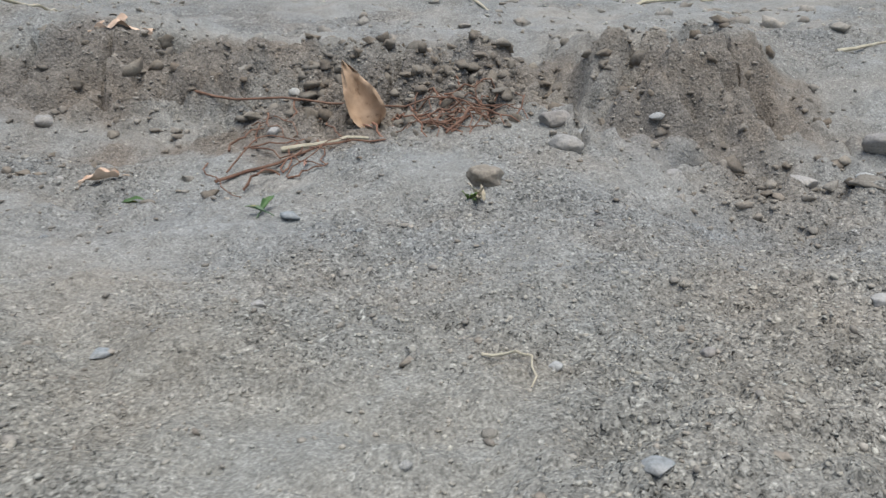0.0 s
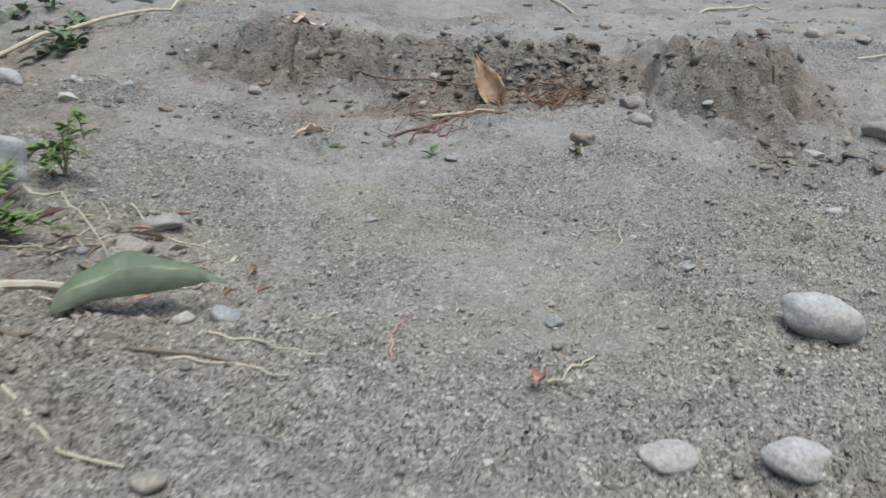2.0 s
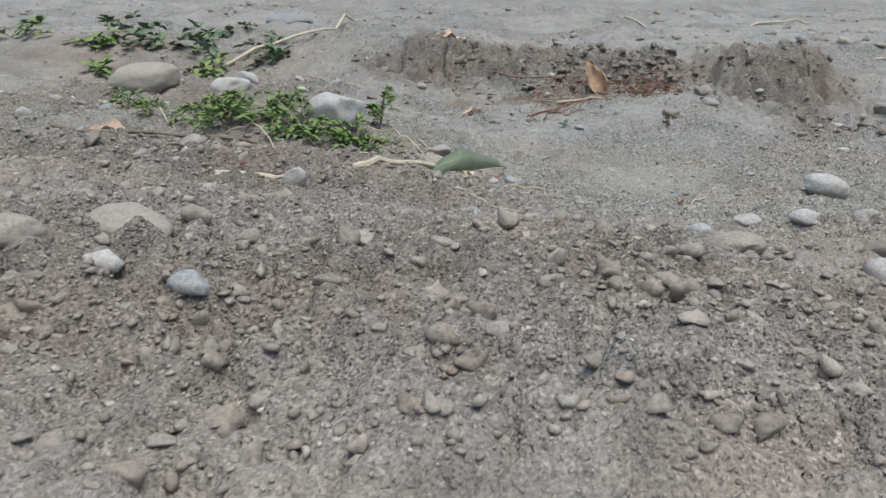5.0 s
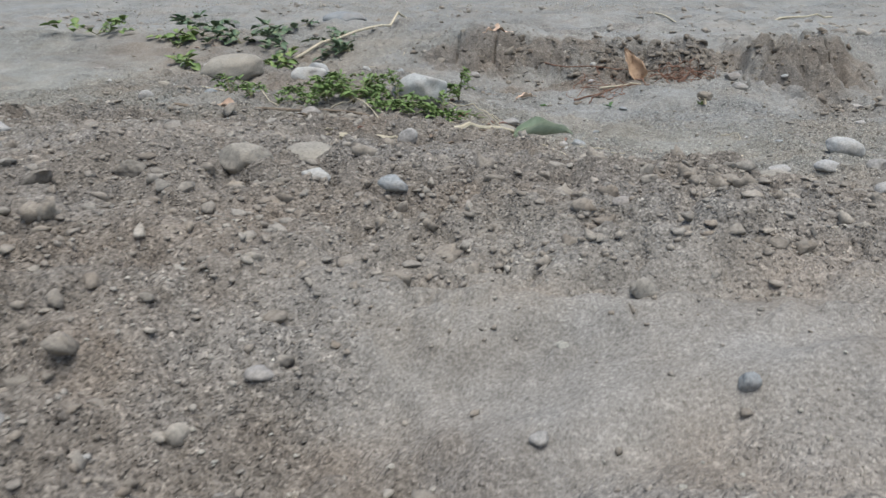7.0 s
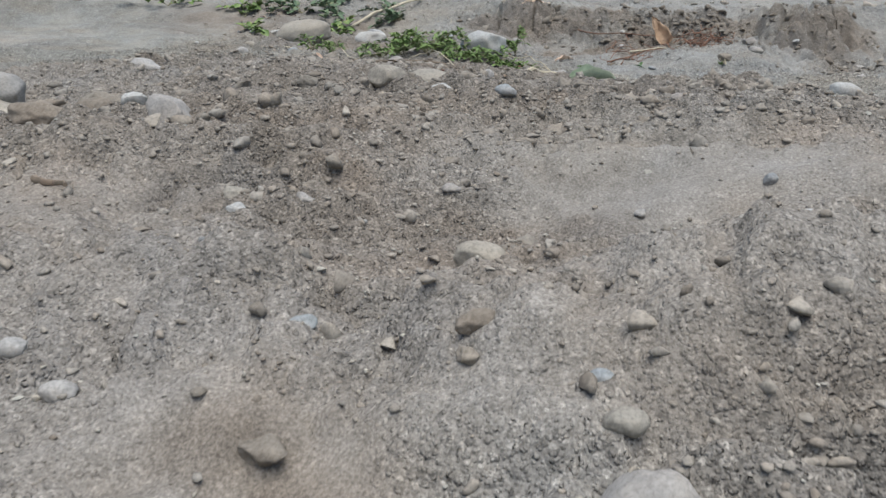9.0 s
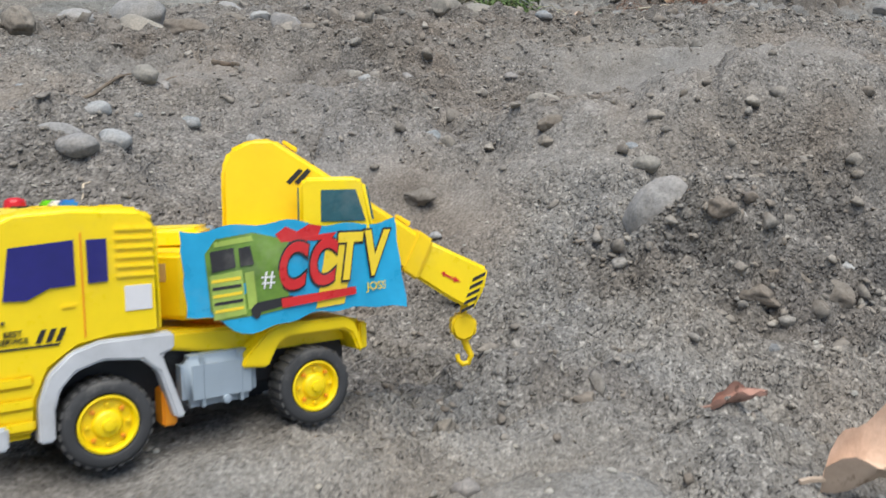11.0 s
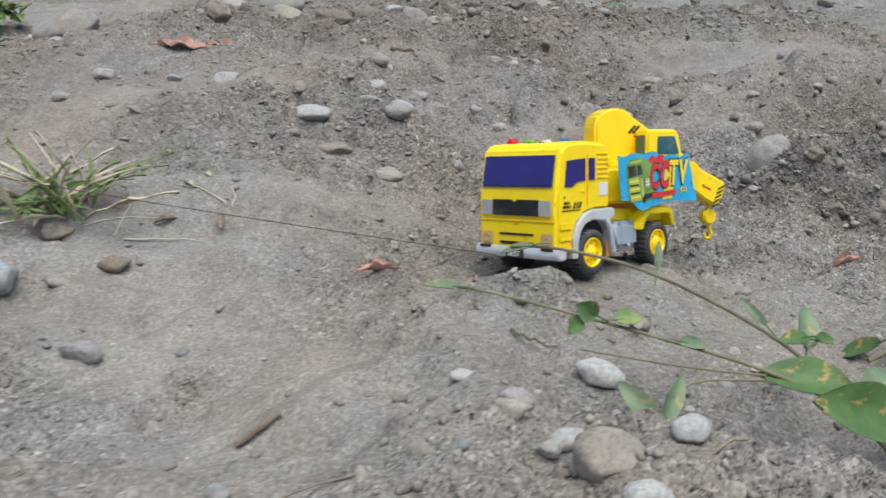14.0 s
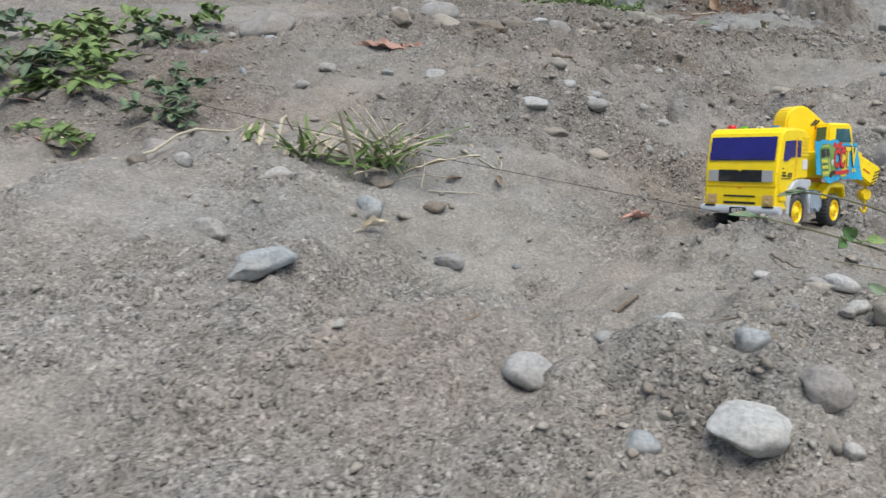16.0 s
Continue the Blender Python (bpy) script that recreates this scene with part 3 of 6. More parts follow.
def build_truck():
    t = new("toy_crane_truck")
    t.matrix_world = TRUCK
    tagged(t, "yellow plastic toy crane truck with dusty wheels standing on soil", "toy truck")
    W = 0.0455
    # cab
    cab = part("cab", prism([(0.028, 0.019), (0.0475, 0.019), (0.0490, 0.030), (0.0492, 0.045), (0.0486, 0.050), (0.0496, 0.058), (0.0494, 0.070), (0.0485, 0.0765),
                             (0.0434, 0.1075), (0.0405, 0.1130), (0.034, 0.1165), (0.010, 0.1180), (-0.020, 0.1165), (-0.027, 0.1100), (-0.027, 0.057),
                             (-0.004, 0.057), (0.010, 0.0545), (0.021, 0.047), (0.0265, 0.035)], -W, W, side, 0.0035), YELLOW, t, smooth=True)
    part("windshield", slab([(0.0438, -0.0400, 0.1060), (0.0487, -0.0402, 0.0788), (0.0487, 0.0402, 0.0788), (0.0438, 0.0400, 0.1060)], 0.0022, 0.0006), GLASS, cab, "dark blue windshield")
    part("wiper", tube([(0.0497, -0.034, 0.0815), (0.0499, -0.012, 0.0805), (0.0500, -0.006, 0.0795), (0.0499, 0.008, 0.0803), (0.0497, 0.034, 0.0812)], 0.0004, 5), BLACK, cab)
    for s in (-1, 1):
        y = s * (W + 0.0002)
        win = [(0.0390, 0.0790), (0.0360, 0.1010), (0.0105, 0.1032), (0.0105, 0.0835), (0.0210, 0.0830), (0.0300, 0.0785)]
        part("side_window", slab([(x, y, z) for x, z in win], 0.0016), GLASS, cab, "dark blue side window")
        part("rear_side_window", slab([(x, y, z) for x, z in [(0.0052, 0.1030), (-0.0032, 0.1030), (-0.0032, 0.0840), (0.0052, 0.0838)]], 0.0016), GLASS, cab)
        part("door_seam", slab([(x, y, z) for x, z in [(0.0077, 0.106), (0.0071, 0.106), (0.0071, 0.060), (0.0077, 0.060)]], 0.0008, 0), ORANGE, cab)
        part("door_handle", box(0.0105, 0.0165, y - 0.0006, y + 0.0006, 0.0735, 0.0755, 0.0004), YELLOW2, cab)
        for k in range(6):
            z = 0.0845 + 0.0042 * k
            part("vent_rib", box(-0.0245, -0.0065, y - 0.0010, y + 0.0010, z, z + 0.0026, 0.0008), YELLOW, cab, smooth=True)
        part("panel_sticker", box(-0.0222, -0.0102, y - 0.0005, y + 0.0005, 0.0698, 0.0812, 0.0002), WHITE, cab, "faded white square sticker")
        for k in range(3):
            x = 0.0275 - 0.0040 * k
            part("stripe", slab([(x, y, 0.0600), (x - 0.0020, y, 0.0600), (x - 0.0045, y, 0.0655), (x - 0.0025, y, 0.0655)], 0.0008, 0), BLACK, cab)
        part("underline", slab([(0.0430, y, 0.0590), (0.0180, y, 0.0590), (0.0180, y, 0.0582), (0.0430, y, 0.0582)], 0.0008, 0), BLACK, cab)
        for word, z, size in (("BEST", 0.0650, 0.0034), ("SERVICE", 0.0618, 0.0032)):
            me = placed(lettering(word, size), (0.0360, y + s * 0.0004, z), (-s, 0, 0), (0, 0, 1))
            link("lettering", me, BLACK, cab, "small black printed letters")
        for k in range(3):
            z = 0.0225 + 0.0095 * k
            part("step_ledge", box(0.029, 0.0465, y - 0.0012, y + 0.0012, z, z + 0.0058, 0.0012), YELLOW, cab, smooth=True)
        part("rivet", lathe([(0.0008, -0.0004), (0.0007, 0.0010), (0.0002, 0.0012)], y, 10), BLACK, cab).location = (0.0395, 0, 0.0700)
        # lamps
        part("headlight", slab([(0.0502, s * 0.0270, 0.0675), (0.0504, s * 0.0270, 0.0545), (0.0500, s * 0.0395, 0.0545), (0.0498, s * 0.0395, 0.0675)], 0.0018), LENS, cab, "dull grey headlight lens")
        fog = part("fog_lamp", box(0.0482, 0.0500, s * 0.0345 - 0.0065, s * 0.0345 + 0.0065, 0.0275, 0.0392, 0.0008), AMBER, cab, "faded amber square lamp")
        bm = lathe([(0.0038, 0), (0.0038, 0.0006), (0.0030, 0.0008), (0.0022, 0.0004), (0.0005, 0.0003)], 0.0, 18)
        ring = part("lamp_ring", bm, AMBER, cab, smooth=True)
        ring.matrix_local = Matrix.Translation((0.0498, s * 0.0345, 0.0333)) @ Matrix.Rotation(radians(-90), 4, "Z")
    # grille with slats, badge and lower slots
    part("grille", slab([(0.0500, -0.0265, 0.0680), (0.0503, -0.0265, 0.0540), (0.0503, 0.0265, 0.0540), (0.0500, 0.0265, 0.0680)], 0.0014), BLACK, cab, "black slatted grille")
    for k in range(5):
        z = 0.0553 + 0.0026 * k
        part("grille_slat", box(0.0505, 0.0514, -0.0255, 0.0255, z, z + 0.0013, 0.0004), BLACK, cab)
    part("badge", slab([(0.0512, -0.0035, 0.0690), (0.0514, 0.0, 0.0660), (0.0512, 0.0035, 0.0690)], 0.0012), YELLOW, cab)
    part("front_badge", box(0.0490, 0.0502, -0.0028, 0.0028, 0.0462, 0.0480, 0.0005), ORANGE, cab, "worn orange badge")
    for z in (0.0375, 0.0300):
        part("lower_slot", box(0.0478, 0.0498, -0.0205, 0.0205, z - 0.0019, z + 0.0019, 0.0009), BLACK, cab)
    part("crease", box(0.0485, 0.0500, -0.044, 0.044, 0.0485, 0.0505, 0.0007), YELLOW2, cab)
    # roof: buttons, speaker holes, screw well, icons
    roof = 0.1180
    for name, mat, x, y, w, h in (("green_button", GREEN, 0.0055, -0.0205, 0.0042, 0.0026), ("white_button", WHITE, 0.0055, -0.0010, 0.0042, 0.0024), ("blue_button", BLUE, 0.0055, 0.0190, 0.0044, 0.0026)):
        part("button", box(x - 0.0036, x + 0.0036, y - w, y + w, roof - 0.003, roof + h, 0.0012), mat, cab, name.replace("_", " ") + " on the roof", smooth=True)
    bm = lathe([(0.0052, 0), (0.0052, 0.0036), (0.0044, 0.0055), (0.0025, 0.0064), (0.0004, 0.0066)], 0, 20)
    red = part("beacon", bm, RED, cab, "glossy red beacon button", smooth=True)
    red.matrix_local = Matrix.Translation((0.0190, -0.0298, roof - 0.0022)) @ Matrix.Rotation(radians(90), 4, "X")
    for x, y, w, l in ((0.0225, -0.006, 0.0006, 0.0025), (0.0225, 0.0, 0.0010, 0.0008), (0.0225, 0.007, 0.0006, 0.0025), (0.0050, -0.0110, 0.0014, 0.0014), (0.0135, -0.0190, 0.0012, 0.0018), (0.0135, 0.0010, 0.0016, 0.0008), (0.0135, 0.0200, 0.0016, 0.0008)):
        part("roof_mark", box(x - l, x + l, y - w, y + w, roof - 0.0012, roof + 0.0001, 0.0001), BLACK, cab)
    bm = lathe([(0.0048, 0), (0.0048, 0.0004), (0.0036, 0.0005), (0.0034, 0.0001), (0.0003, 0.0)], 0, 20)
    well = part("screw_well", bm, YELLOW2, cab, smooth=True)
    well.matrix_local = Matrix.Translation((0.0185, 0.0265, roof - 0.0006)) @ Matrix.Rotation(radians(90), 4, "X")
    part("roof_hatch", box(-0.0215, -0.0150, -0.012, 0.012, roof - 0.0035, roof - 0.0004, 0.0006), YELLOW, cab)
    # bumper and plate
    bumper = part("bumper", prism([(0.040, 0.0165), (0.0495, 0.0165), (0.0515, 0.0190), (0.0512, 0.0245), (0.0495, 0.0268), (0.040, 0.0268)], -0.0488, 0.0488, side, 0.0012), SILVER, t, "scuffed silver bumper", smooth=True)
    part("plate", box(0.0510, 0.0526, -0.0105, 0.0105, 0.0168, 0.0245, 0.0008), BLACK, bumper, "black plate with raised white word")
    link("lettering", placed(lettering("BEST", 0.0066, 0.0004), (0.0529, 0, 0.0204), (0, 1, 0), (0, 0, 1)), WHITE, bumper, "raised white letters")
    for s in (-1, 1):
        part("bumper_slot", box(0.0505, 0.0518, s * 0.036 - 0.007, s * 0.036 + 0.007, 0.0245, 0.0268, 0.0006), BLACK, bumper)
    # chassis
    chassis = part("chassis", box(-0.132, 0.036, -0.030, 0.030, 0.022, 0.050, 0.002), BLACK, t)
    part("deck", prism([(-0.027, 0.056), (-0.027, 0.048), (-0.075, 0.040), (-0.140, 0.040), (-0.140, 0.050), (-0.118, 0.0535)], -0.036, 0.036, side, 0.0015), YELLOW, t, smooth=True)
    part("tail_beam", box(-0.1415, -0.1365, -0.040, 0.040, 0.034, 0.049, 0.001), YELLOW, t, smooth=True)
    # front axle arches in silver, tanks, rear arches
    arch = [(0.0285, 0.0165), (0.0280, 0.034), (0.0235, 0.046), (0.0140, 0.0545), (0.0020, 0.0580), (-0.0310, 0.0580), (-0.0310, 0.0500), (-0.0250, 0.0480), (-0.0350, 0.0170),
            (-0.0300, 0.0170), (-0.0235, 0.0400), (-0.0160, 0.0470), (0.0010, 0.0490), (0.0125, 0.0455), (0.0190, 0.0385), (0.0215, 0.0300), (0.0220, 0.0165)]
    for s in (-1, 1):
        a, b = sorted((s * 0.0380, s * 0.0480))
        part("wheel_arch", prism(arch, a, b, side, 0.0011), SILVER, t, "silver plastic wheel arch", smooth=True)
        a, b = sorted((s * 0.030, s * 0.0455))
        tank = part("fuel_tank", box(-0.0735, -0.0355, a, b, 0.0190, 0.0440, 0.0042), TANKGREY, t, "blue-grey fuel tank", smooth=True)
        part("tank_cap", lathe([(0.0022, 0), (0.0020, s * 0.0016), (0.0006, s * 0.0020)], s * 0.0455, 12), TANKGREY, tank, smooth=True).location = (-0.056, 0, 0.0215)
        for x in (-0.045, -0.0645):
            part("tank_strap", box(x - 0.0008, x + 0.0008, a - 0.0003, b + 0.0004, 0.0186, 0.0444, 0.003), TANKGREY, tank)
        part("axle_block", box(-0.033, -0.026, a, b - s * 0.004, 0.012, 0.030, 0.001), ORANGE, t)
        a, b = sorted((s * 0.026, s * 0.0478))
        rear = [(-0.0640, 0.0355), (-0.0655, 0.0405), (-0.0780, 0.0520), (-0.0850, 0.0545), (-0.1240, 0.0545), (-0.1300, 0.0500), (-0.1345, 0.0350), (-0.1310, 0.0350), (-0.1270, 0.0450),
                (-0.1220, 0.0480), (-0.0890, 0.0480), (-0.0840, 0.0450), (-0.0780, 0.0340)]
        part("rear_arch", prism(rear, a, b, side, 0.0011), YELLOW, t, smooth=True)
    # wheels
    for x in (0.0, -0.1046):
        for s in (-1, 1):
            prof = [(0.0120, 0.0), (0.0185, 0.0), (0.0198, 0.0012), (0.0200, 0.0035), (0.0200, 0.0125), (0.0196, 0.0146), (0.0180, 0.0156), (0.0150, 0.0158), (0.0138, 0.0148), (0.0136, 0.0100)]
            wheel = part("wheel", lathe([(r, s * (d - 0.0158)) for r, d in prof], s * 0.0475, 40), RUBBER, t, "dusty black tyre", smooth=True)
            wheel.location = (x, 0, 0.0197)
            rim = [(0.0134, -0.006), (0.0134, -0.0004), (0.0124, -0.0001), (0.0116, -0.0012), (0.0108, -0.0030), (0.0070, -0.0026), (0.0062, -0.0010), (0.0050, -0.0002), (0.0030, 0.0), (0.0026, 0.0014), (0.0004, 0.0017)]
            r2 = part("rim", lathe([(r, s * d) for r, d in rim], s * 0.0472, 32), YELLOW, wheel, "yellow plastic rim", smooth=True)
            for k in range(8):
                a = 2 * math.pi * k / 8
                nut = part("nut", lathe([(0.0011, 0), (0.0010, s * 0.0014), (0.0004, s * 0.0016)], s * 0.0448, 8), ORANGE if k % 2 else YELLOW2, wheel)
                nut.location = (0.0090 * math.cos(a), 0, 0.0090 * math.sin(a))
            for k in range(26):
                a = 2 * math.pi * k / 26
                lug = part("tread_block", box(-0.0015, 0.0015, s * 0.0475 - (0.0150 if s > 0 else 0.0016), s * 0.0475 + (-0.0016 if s > 0 else 0.0150), 0.0194, 0.0207, 0.0003), RUBBER, wheel)
                lug.rotation_euler = (0, a, 0)
    # the turret: u along the boom, r to its right
    yaw = radians(152)
    pivot = Vector((-0.085, 0, 0))
    ud, rd = Vector((math.cos(yaw), math.sin(yaw), 0)), Vector((math.sin(yaw), -math.cos(yaw), 0))

    def tur(u, r, z):
        return pivot + ud * u + rd * r + Vector((0, 0, z))

    def plan(u, r, z):
        return tur(u, r, z)

    def boomside(u, z, r):
        return tur(u, r, z)

    tub = part("turret", prism([(-0.052, -0.050), (-0.055, 0.000), (-0.045, 0.036), (-0.024, 0.048), (-0.004, 0.046), (0.046, 0.026), (0.076, 0.010), (0.078, -0.040), (0.0, -0.052)], 0.0600, 0.0935, plan, 0.0025), YELLOW2, t, smooth=True)
    ringbm = lathe([(0.034, 0.048), (0.034, 0.061), (0.020, 0.062)], 0, 32)
    rg = part("turntable", ringbm, ORANGE, t, smooth=True)
    rg.matrix_local = Matrix.Translation(pivot) @ Matrix.Rotation(radians(90), 4, "X")
    part("counterweight", prism([(-0.055, -0.048), (-0.055, 0.004), (-0.020, 0.006), (-0.020, -0.048)], 0.0925, 0.1040, plan, 0.0025), YELLOW, tub, smooth=True)
    part("label_strip", prism([(-0.0560, -0.040), (-0.0560, 0.000), (-0.0545, 0.000), (-0.0545, -0.040)], 0.0780, 0.0880, plan, 0.0002), AMBER, tub, "faded pink-orange sticker")
    part("label_strip", prism([(-0.0475, 0.0350), (-0.0320, 0.0438), (-0.0315, 0.0430), (-0.0470, 0.0342)], 0.0790, 0.0880, plan, 0.0002), AMBER, tub, "faded pink-orange sticker")
    boom = part("boom", prism([(-0.0090, 0.0930), (-0.0085, 0.1350), (-0.0044, 0.1460), (0.0081, 0.1517), (0.0206, 0.1517), (0.1085, 0.0915), (0.0985, 0.0700), (0.0420, 0.1075), (0.0400, 0.0930)], -0.0340, -0.0060, boomside, 0.0025), YELLOW2, tub, "golden yellow crane boom", smooth=True)
    part("boom_extension", prism([(0.0980, 0.0965), (0.1425, 0.0742), (0.1400, 0.0620), (0.1325, 0.0490), (0.1192, 0.0565), (0.0980, 0.0710)], -0.0320, -0.0080, boomside, 0.0018), YELLOW, tub, "sliding outer boom section", smooth=True)
    part("boom_collar", prism([(0.1010, 0.0985), (0.1100, 0.0918), (0.0995, 0.0688), (0.0905, 0.0750)], -0.0350, -0.0050, boomside, 0.0014), YELLOW2, tub, smooth=True)
    for u, z in ((0.030, 0.1462), (0.062, 0.1240), (0.094, 0.1020)):
        part("boom_clip", prism([(u - 0.005, z + 0.0035), (u + 0.003, z - 0.0020), (u + 0.0040, z + 0.0005), (u - 0.0040, z + 0.0055)], -0.0250, -0.0150, boomside, 0.0005), YELLOW2, tub)
    for rr in (-0.0058, -0.0342):
        for k in range(5):
            u, z = 0.1409 - 0.0018 * k, 0.0722 - 0.0046 * k
            part("hazard_stripe", prism([(u, z), (u - 0.0078, z - 0.0034), (u - 0.0086, z - 0.0056), (u - 0.0008, z - 0.0022)], rr + (-0.0024 if rr > -0.02 else 0.0018), rr + (-0.0018 if rr > -0.02 else 0.0024), boomside, 0), BLACK, tub)
        for k in range(2):
            u, z = 0.0270 + 0.0045 * k, 0.1275 - 0.0002 * k
            part("hazard_stripe", prism([(u, z), (u + 0.0022, z - 0.0014), (u + 0.0095, z + 0.0060), (u + 0.0073, z + 0.0074)], rr - 0.0003, rr + 0.0003, boomside, 0), BLACK, tub)
        part("warning_triangle", prism([(0.0330, 0.1235), (0.0385, 0.1205), (0.0378, 0.1275)], rr - 0.0003, rr + 0.0003, boomside, 0), PRINT_RED, tub, "small red warning triangle")
        part("arrow", prism([(0.1140, 0.0728), (0.1165, 0.0733), (0.1163, 0.0722), (0.1222, 0.0690), (0.1220, 0.0703), (0.1255, 0.0668), (0.1212, 0.0672), (0.1214, 0.0680), (0.1158, 0.0710), (0.1156, 0.0702)], rr + (-0.0024 if rr > -0.02 else 0.0018), rr + (-0.0018 if rr > -0.02 else 0.0024), boomside, 0), PRINT_RED, tub, "red two-way arrow")
        part("number_label", prism([(0.0720, 0.1035), (0.0880, 0.0925), (0.0835, 0.0855), (0.0675, 0.0965)], rr - 0.0002, rr + 0.0002, boomside, 0), BLACK, tub, "black label with white number")
        f = 1 if rr > -0.02 else -1
        slope = (ud * 0.82 + Vector((0, 0, -0.57))) * f
        link("lettering", placed(lettering("270", 0.0078), tur(0.0780, rr + f * 0.0005, 0.0950), slope, (0, 0, 1)), WHITE, tub, "white number on black")
    # operator cabin on the turret
    cabin = part("crane_cabin", prism([(0.0335, 0.0930), (0.0340, 0.1265), (0.0370, 0.1295), (0.0650, 0.1295), (0.0690, 0.1270), (0.0745, 0.0930)], -0.0050, 0.0200, boomside, 0.0022), YELLOW, tub, smooth=True)
    part("cabin_window", prism([(0.0450, 0.1055), (0.0455, 0.1225), (0.0640, 0.1225), (0.0690, 0.1055)], 0.0196, 0.0208, boomside, 0.0003), TEAL, tub, "teal printed window")
    part("cabin_rear_window", slab([tur(0.0334, -0.001, 0.1050), tur(0.0337, -0.001, 0.1240), tur(0.0337, 0.0160, 0.1240), tur(0.0334, 0.0160, 0.1050)], 0.0012), TEAL, tub, "teal printed window")
    part("cabin_front_window", slab([tur(0.0730, -0.001, 0.1060), tur(0.0698, -0.001, 0.1240), tur(0.0698, 0.0160, 0.1240), tur(0.0730, 0.0160, 0.1060)], 0.0016), TEAL, tub, "teal printed window")
    part("lug", prism([(0.004, 0.0930), (0.004, 0.0985), (0.0065, 0.1010), (0.0105, 0.1010), (0.013, 0.0985), (0.013, 0.0930)], -0.004, 0.004, boomside, 0.0012), YELLOW2, tub, smooth=True)
    # hook
    part("hook_link", tube([tur(0.1295, -0.020, 0.0530), tur(0.1290, -0.020, 0.0450)], 0.0022, 8), YELLOW2, tub)
    part("hook_block", prism([(0.1200, 0.0400), (0.1225, 0.0455), (0.1290, 0.0470), (0.1350, 0.0445), (0.1370, 0.0385), (0.1345, 0.0320), (0.1280, 0.0295), (0.1220, 0.0325)], -0.0260, -0.0140, boomside, 0.0018), YELLOW2, tub, "golden hook block", smooth=True)
    part("hook", tube([tur(0.1290, -0.020, 0.0310), tur(0.1308, -0.020, 0.0255), tur(0.1332, -0.020, 0.0205), tur(0.1318, -0.020, 0.0160), tur(0.1278, -0.020, 0.0152), tur(0.1252, -0.020, 0.0178), tur(0.1248, -0.020, 0.0215)], 0.0024, 8, 0.0014), YELLOW2, tub, "golden plastic hook", smooth=True)
    # printed sheet taped to the turret
    A, B = Vector((-0.0355, 0.0470, 0.1060)), Vector((-0.1550, 0.0500, 0.1050))
    right = (B - A).normalized()
    L = (B - A).length
    up = Vector((0.02, -0.10, 1)).normalized()
    out = right.cross(up).normalized()
    if out.y < 0:
        out = -out

    def sheet(p, q, d=0.0):
        """p from 0 to 1 along the sheet, q metres down from its upper edge, d proud of it."""
        bend = 0.0018 * math.sin(p * 7) * (q / 0.05) + 0.0035 * max(0, p - 0.85) / 0.15 * (q / 0.05) ** 2
        return A + right * (p * L) - up * q + out * (bend + d)

    def onsheet(name, pq, d, mat, label=""):
        bm = bmesh.new()
        lo = [bm.verts.new(sheet(p, q, d)) for p, q in pq]
        hi = [bm.verts.new(sheet(p, q, d + 0.0003)) for p, q in pq]
        n = len(pq)
        bm.faces.new(lo[::-1])
        bm.faces.new(hi)
        for i in range(n):
            bm.faces.new((lo[i], lo[(i + 1) % n], hi[(i + 1) % n], hi[i]))
        return part(name, bm, mat, sh, label)

    def edge(p):
        top = 0.0015 * math.sin(p * 9 + 1) + 0.0012 * math.sin(p * 23)
        low = 0.0420 + 0.010 * step(0.08, 0.2, np.array(p)) - 0.006 * step(0.25, 0.6, np.array(p)) + 0.0025 * step(0.88, 1.0, np.array(p)) + 0.0008 * math.sin(p * 31)
        return top, float(low)

    bm = bmesh.new()
    cols, rows = 28, 8
    grid = []
    for side_d in (0.0, 0.0004):
        g = []
        for i in range(cols + 1):
            p = i / cols
            top, low = edge(p)
            g.append([bm.verts.new(sheet(p + 0.004 * math.sin(j * 2.1) * (i in (0, cols)), top + (low - top) * j / rows, side_d)) for j in range(rows + 1)])
        grid.append(g)
    for g in grid:
        for i in range(cols):
            for j in range(rows):
                bm.faces.new((g[i][j], g[i + 1][j], g[i + 1][j + 1], g[i][j + 1]))
    for a, b in (((0, j), (0, j + 1)) for j in range(rows)):
        bm.faces.new((grid[0][a[0]][a[1]], grid[0][b[0]][b[1]], grid[1][b[0]][b[1]], grid[1][a[0]][a[1]]))
    for a, b in (((cols, j), (cols, j + 1)) for j in range(rows)):
        bm.faces.new((grid[0][a[0]][a[1]], grid[0][b[0]][b[1]], grid[1][b[0]][b[1]], grid[1][a[0]][a[1]]))
    sh = part("printed_sheet", bm, PRINT_BLUE, t, "torn sky-blue printed sheet taped on the turret", smooth=True)
    onsheet("print_patch", [(0.40, 0.0050), (0.45, 0.0012), (0.50, 0.0040), (0.56, 0.0004), (0.62, 0.0015), (0.60, 0.0060), (0.69, 0.0050), (0.66, 0.0088), (0.42, 0.0090)], 0.0006, PRINT_RED)
    onsheet("print_patch", [(0.64, 0.0090), (0.78, 0.0090), (0.70, 0.0430), (0.56, 0.0440)], 0.0006, PRINT_YELLOW)
    # printed lorry: body, cab, dark windows, slatted front
    onsheet("print_lorry", [(0.09, 0.0130), (0.14, 0.0060), (0.30, 0.0035), (0.46, 0.0080), (0.42, 0.0190), (0.44, 0.0420), (0.30, 0.0440), (0.12, 0.0450), (0.09, 0.0400)], 0.0006, PRINT_GREEN, "printed green lorry")
    onsheet("print_panel", [(0.10, 0.0235), (0.235, 0.0215), (0.235, 0.0430), (0.10, 0.0445)], 0.0008, PRINT_PALE)
